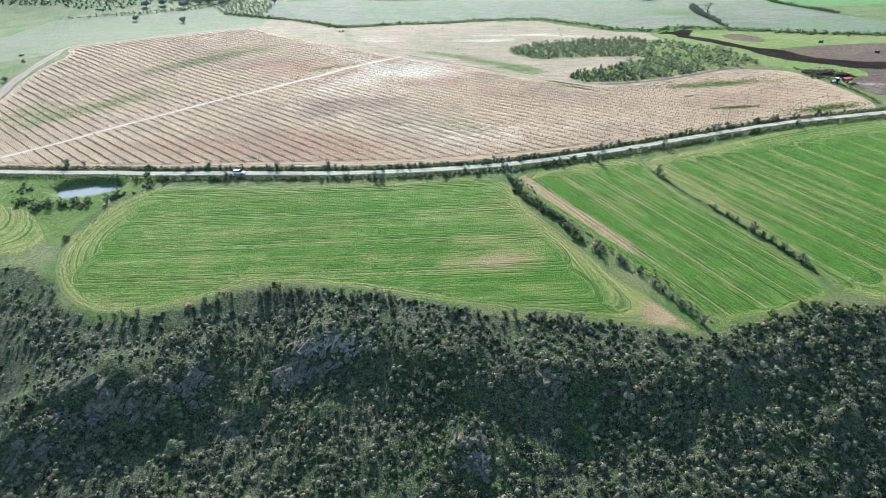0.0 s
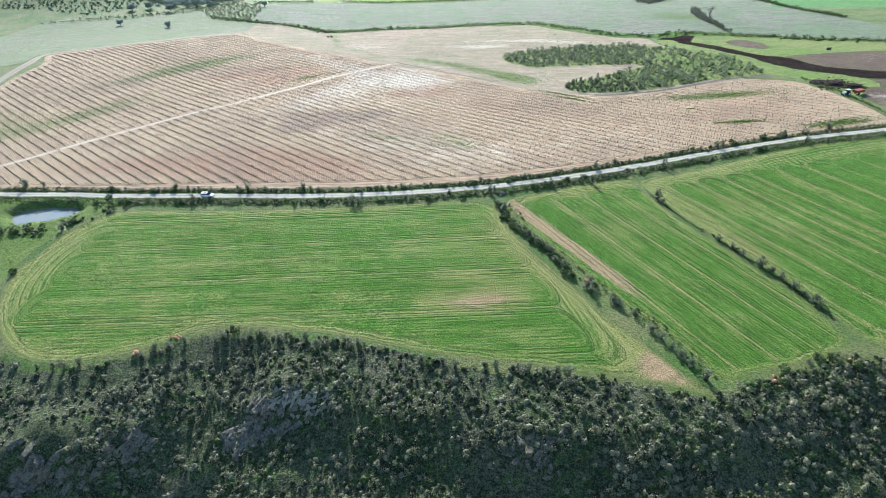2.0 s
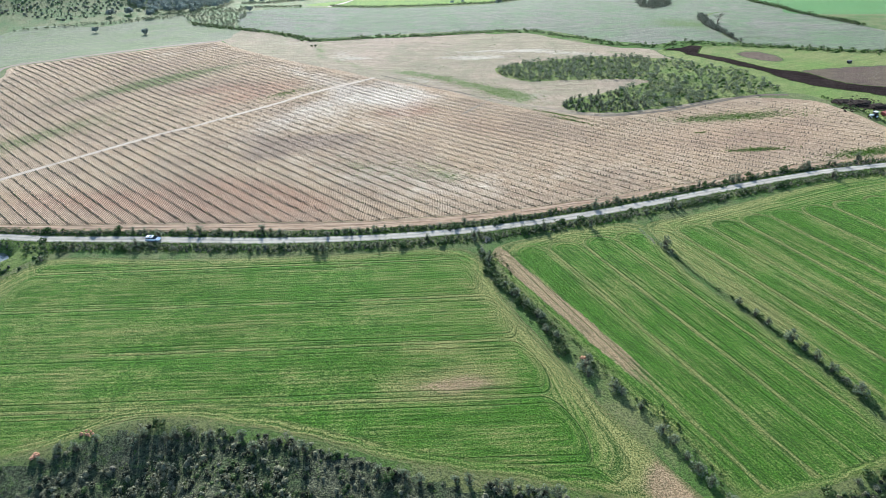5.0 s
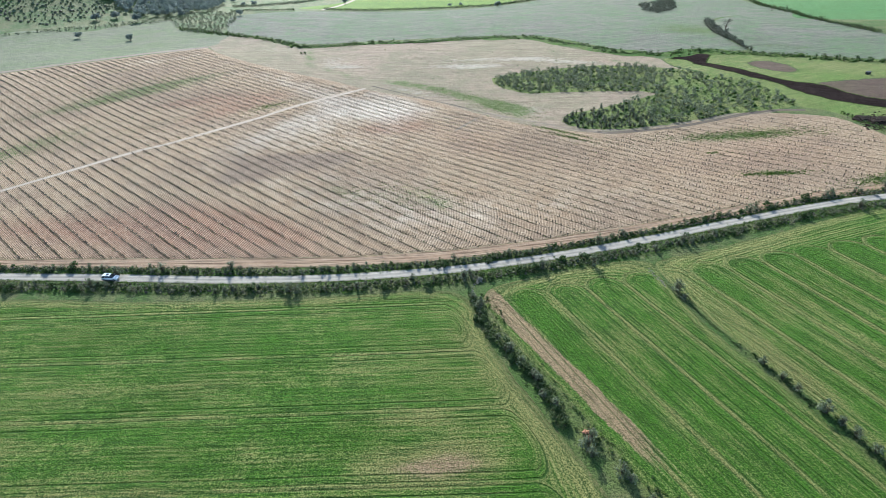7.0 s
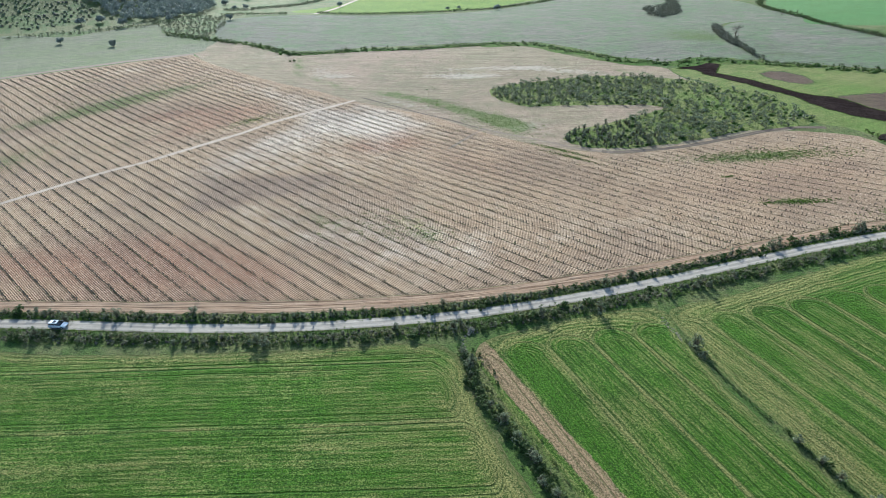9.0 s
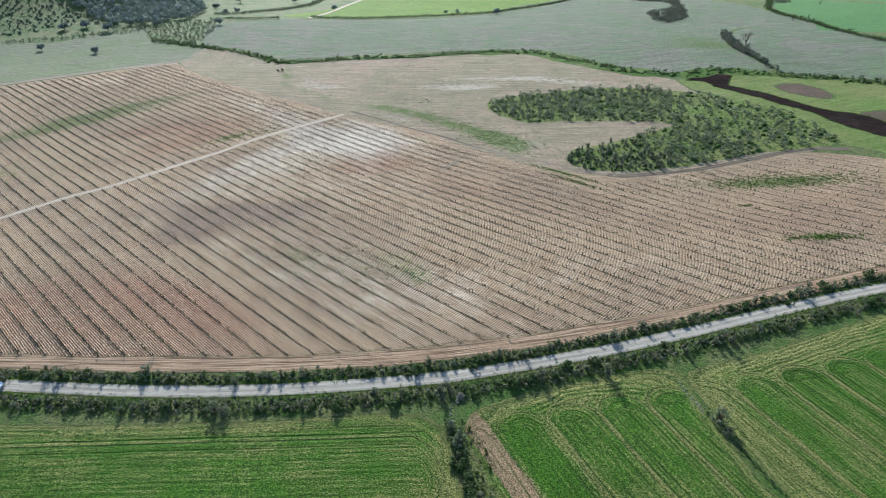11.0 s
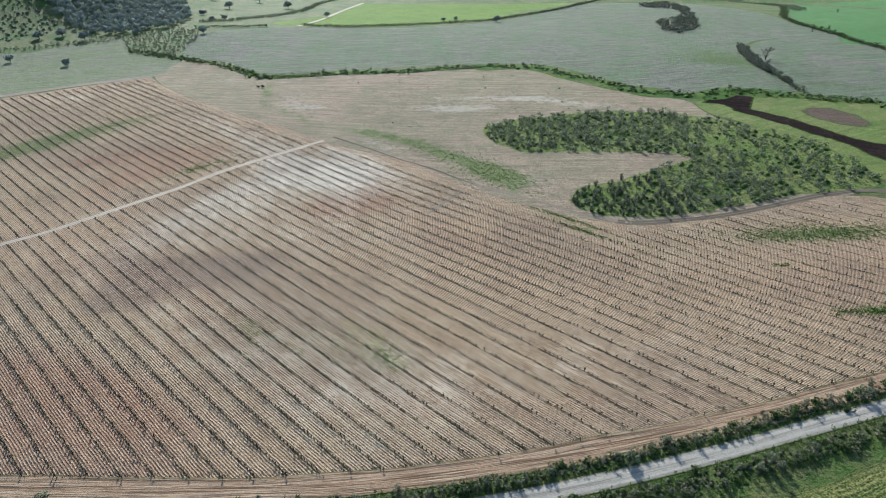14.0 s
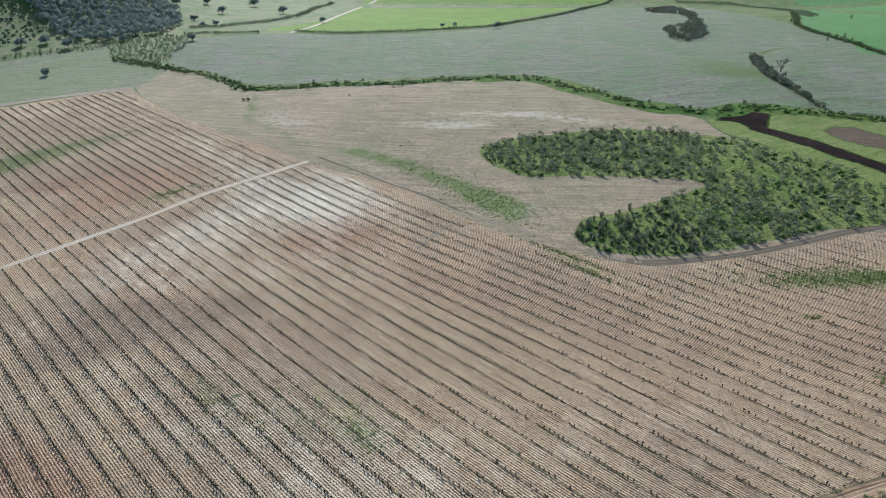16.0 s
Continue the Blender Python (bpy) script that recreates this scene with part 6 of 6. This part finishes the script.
for x, y in ((231.3, 347.3), (243.3, 315.5)):
    base = new("shed")
    base.matrix_world = Matrix.LocRotScale(lift(x, y, 0.0), Euler((0, 0, 0.3)), None)
    for nm, w, d, z0, z1, mt in (("wall", 0.9, 0.7, -0.3, 1.2, RUBBER), ("roof", 1.0, 0.8, 1.2, 1.3, PLASTIC)):
        bm = bmesh.new()
        bmesh.ops.create_cube(bm, size=2)
        for v in bm.verts:
            v.co = Vector((v.co.x * w, v.co.y * d, z0 if v.co.z < 0 else z1 + 0.12 * (v.co.x > 0)))
        part(nm, bm, mt, base)
    tagged(base, "small dark field shed with a flat roof", "shed", "field sheds")

# ---- the car ----
def box(bm, x0, x1, y0, y1, z0, z1, bev=0.0):
    r = bmesh.ops.create_cube(bm, size=1)
    for v in r["verts"]:
        v.co = Vector(((x0 + x1) / 2 + v.co.x * (x1 - x0), (y0 + y1) / 2 + v.co.y * (y1 - y0), (z0 + z1) / 2 + v.co.z * (z1 - z0)))
    if bev:
        es = list({e for v in r["verts"] for e in v.link_edges})
        bmesh.ops.bevel(bm, geom=es, offset=bev, segments=2, affect="EDGES")


def loft(sections):
    """A body out of cross sections along x: each a list of (y, z), the same number of points."""
    bm = bmesh.new()
    rings = [[bm.verts.new((x, y, z)) for y, z in ring] for x, ring in sections]
    n = len(rings[0])
    for a, b in zip(rings, rings[1:]):
        for i in range(n):
            bm.faces.new((a[i], a[(i + 1) % n], b[(i + 1) % n], b[i]))
    bm.faces.new(rings[0][::-1])
    bm.faces.new(rings[-1])
    bmesh.ops.recalc_face_normals(bm, faces=bm.faces)
    return bm


def ring(w, z0, z1, top):
    return [(-w * 0.96, z0), (-w, z0 + 0.2), (-w, (z0 + z1) / 2), (-w * top, z1), (0, z1 + 0.03), (w * top, z1), (w, (z0 + z1) / 2), (w, z0 + 0.2), (w * 0.96, z0)]


def wheel(bm_parent, x, y, r, w, rim_mat):
    bm = bmesh.new()
    bmesh.ops.create_cone(bm, cap_ends=True, segments=24, radius1=r, radius2=r, depth=w, matrix=Matrix.Translation((x, y, r)) @ Matrix.Rotation(math.pi / 2, 4, "X"))
    bmesh.ops.bevel(bm, geom=[e for e in bm.edges if len(e.link_faces) == 2 and e.calc_face_angle(0) > 1], offset=0.04, segments=2, affect="EDGES")
    tyre = part("wheel", bm, RUBBER, bm_parent)
    bm = bmesh.new()
    s = 1 if y > 0 else -1
    bmesh.ops.create_cone(bm, cap_ends=True, segments=18, radius1=r * 0.62, radius2=r * 0.5, depth=0.06, matrix=Matrix.Translation((x, y + s * (w / 2 + 0.01), r)) @ Matrix.Rotation(-s * math.pi / 2, 4, "X"))
    part("rim", bm, rim_mat, tyre)


def car(at, heading):
    base = new("car")
    bm = loft([(-2.3, ring(0.78, 0.42, 0.95, 0.92)), (-2.2, ring(0.86, 0.34, 1.02, 0.93)), (-1.2, ring(0.92, 0.28, 1.04, 0.95)), (0.0, ring(0.93, 0.26, 1.02, 0.95)), (0.9, ring(0.93, 0.26, 1.0, 0.94)),
               (1.6, ring(0.91, 0.28, 0.92, 0.92)), (2.15, ring(0.84, 0.34, 0.8, 0.9)), (2.34, ring(0.7, 0.42, 0.66, 0.9))])
    part("body", bm, CAR_PAINT, base)
    bm = loft([(-2.1, ring(0.80, 0.95, 1.05, 0.9)), (-1.75, ring(0.80, 0.95, 1.5, 0.78)), (-0.9, ring(0.82, 0.95, 1.6, 0.78)), (0.1, ring(0.82, 0.95, 1.58, 0.78)), (0.75, ring(0.81, 0.95, 1.3, 0.82)), (1.2, ring(0.80, 0.94, 1.0, 0.92))])
    cabin = part("window_glass", bm, CAR_GLASS, base, "dark tinted windows")
    bm = bmesh.new()
    box(bm, -1.9, 0.3, -0.69, 0.69, 1.54, 1.665, 0.04)
    part("roof", bm, CAR_PAINT, base)
    bm = bmesh.new()
    box(bm, -0.95, -0.1, -0.42, 0.42, 1.665, 1.68, 0.005)
    part("sunroof", bm, CAR_GLASS, base, "dark glass sunroof")
    for s in (-1, 1):
        bm = bmesh.new()
        box(bm, -1.7, 0.05, s * 0.66 - 0.025, s * 0.66 + 0.025, 1.66, 1.71, 0.01)
        part("roof_rail", bm, ALLOY, base)
        for x, z1 in ((-1.15, 1.58), (-0.25, 1.58)):
            bm = bmesh.new()
            box(bm, x - 0.05, x + 0.05, s * 0.79 - 0.035, s * 0.79 + 0.035, 1.0, z1 - 0.25)
            part("pillar", bm, CAR_PAINT, base)
        bm = bmesh.new()
        box(bm, 0.72, 0.9, s * 1.02 - 0.09, s * 1.02 + 0.09, 1.0, 1.13, 0.03)
        part("mirror", bm, CAR_PAINT, base)
        bm = bmesh.new()
        box(bm, 2.12, 2.27, s * 0.62 - 0.16, s * 0.62 + 0.16, 0.64, 0.76, 0.02)
        part("headlight", bm, LAMP_CLEAR, base)
        bm = bmesh.new()
        box(bm, -2.31, -2.18, s * 0.68 - 0.13, s * 0.68 + 0.13, 0.78, 0.96, 0.02)
        part("tail_light", bm, LAMP_RED, base)
        for x in (-1.4, 1.42):
            wheel(base, x, s * 0.84, 0.36, 0.24, ALLOY)
        bm = bmesh.new()
        box(bm, -1.0, 1.0, s * 0.93 - 0.02, s * 0.93 + 0.02, 0.26, 0.36)
        part("sill", bm, PLASTIC, base)
    bm = bmesh.new()
    box(bm, 2.22, 2.37, -0.55, 0.55, 0.42, 0.56, 0.03)
    part("bumper", bm, PLASTIC, base)
    base.matrix_world = Matrix.LocRotScale(Vector(at), Euler((0, 0, heading)), None)
    return tagged(base, "white estate car standing on the country road", "car")


car(lift(-76.1, 203.7, 0.12), math.atan2(-4.0, 35))


# ---- trailer, tractor and heap beyond the vineyard ----
def trailer(x, y, turn):
    base = new("trailer")
    bm = loft([(-2.2, [(-1.1, 1.0), (-1.2, 2.1), (1.2, 2.1), (1.1, 1.0)]), (2.2, [(-1.1, 1.0), (-1.2, 2.1), (1.2, 2.1), (1.1, 1.0)])])
    part("skip", bm, RUST_RED, base)
    bm = bmesh.new()
    box(bm, -2.0, 3.4, -0.12, 0.12, 0.8, 1.0)
    part("drawbar", bm, PLASTIC, base)
    for s in (-1, 1):
        wheel(base, -0.5, s * 0.95, 0.5, 0.35, RUST_RED)
    base.matrix_world = Matrix.LocRotScale(lift(x, y, 0.05), Euler((0, 0, turn)), None)
    return tagged(base, "red farm trailer beside a dung heap", "trailer")


def tractor(x, y, turn):
    base = new("tractor")
    bm = bmesh.new()
    box(bm, 0.2, 2.0, -0.4, 0.4, 0.9, 1.6, 0.1)
    part("bonnet", bm, PALE_PAINT, base)
    bm = bmesh.new()
    box(bm, -1.2, 0.2, -0.75, 0.75, 1.1, 2.45, 0.08)
    cab = part("cab", bm, CAR_GLASS, base)
    bm = bmesh.new()
    box(bm, -1.3, 0.35, -0.82, 0.82, 2.45, 2.58, 0.05)
    part("roof", bm, PALE_PAINT, base)
    for s in (-1, 1):
        wheel(base, -0.7, s * 0.95, 0.8, 0.45, PALE_PAINT)
        wheel(base, 1.5, s * 0.7, 0.5, 0.3, PALE_PAINT)
    base.matrix_world = Matrix.LocRotScale(lift(x, y, 0.05), Euler((0, 0, turn)), None)
    return tagged(base, "pale tractor coupled beside a dung heap", "tractor")


trailer(196.5, 267.5, 0.25)
tractor(191.2, 267.5, 3.3)
field("heap_ground", [(188, 291), (196, 287), (205, 279), (206, 274), (200, 273), (193, 279), (187, 285)], WET, 0.15, "dark trampled ground by the heap", 2)
for x, y, r, h in ((191, 288, 4, 1.1), (196, 284, 5, 1.5), (201, 279, 4, 1.2)):
    bm = bmesh.new()
    bmesh.ops.create_icosphere(bm, subdivisions=4, radius=1)
    for v in bm.verts:
        k = 1 + 0.25 * noise.noise(v.co * 2.2 + Vector((x, y, 0))) + 0.12 * noise.noise(v.co * 6 + Vector((y, x, 0)))
        v.co = Vector((v.co.x * r * k, v.co.y * r * 0.75 * k, v.co.z * h * k))
    me = bpy.data.meshes.new("manure_mound")
    bm.to_mesh(me)
    bm.free()
    me.materials.append(MANURE)
    ob = new("manure_mound", me)
    ob.matrix_world = Matrix.Translation(lift(x, y, 0))
    tagged(ob, "dark brown heap of dung beside the vineyard", "mound", "manure mounds")
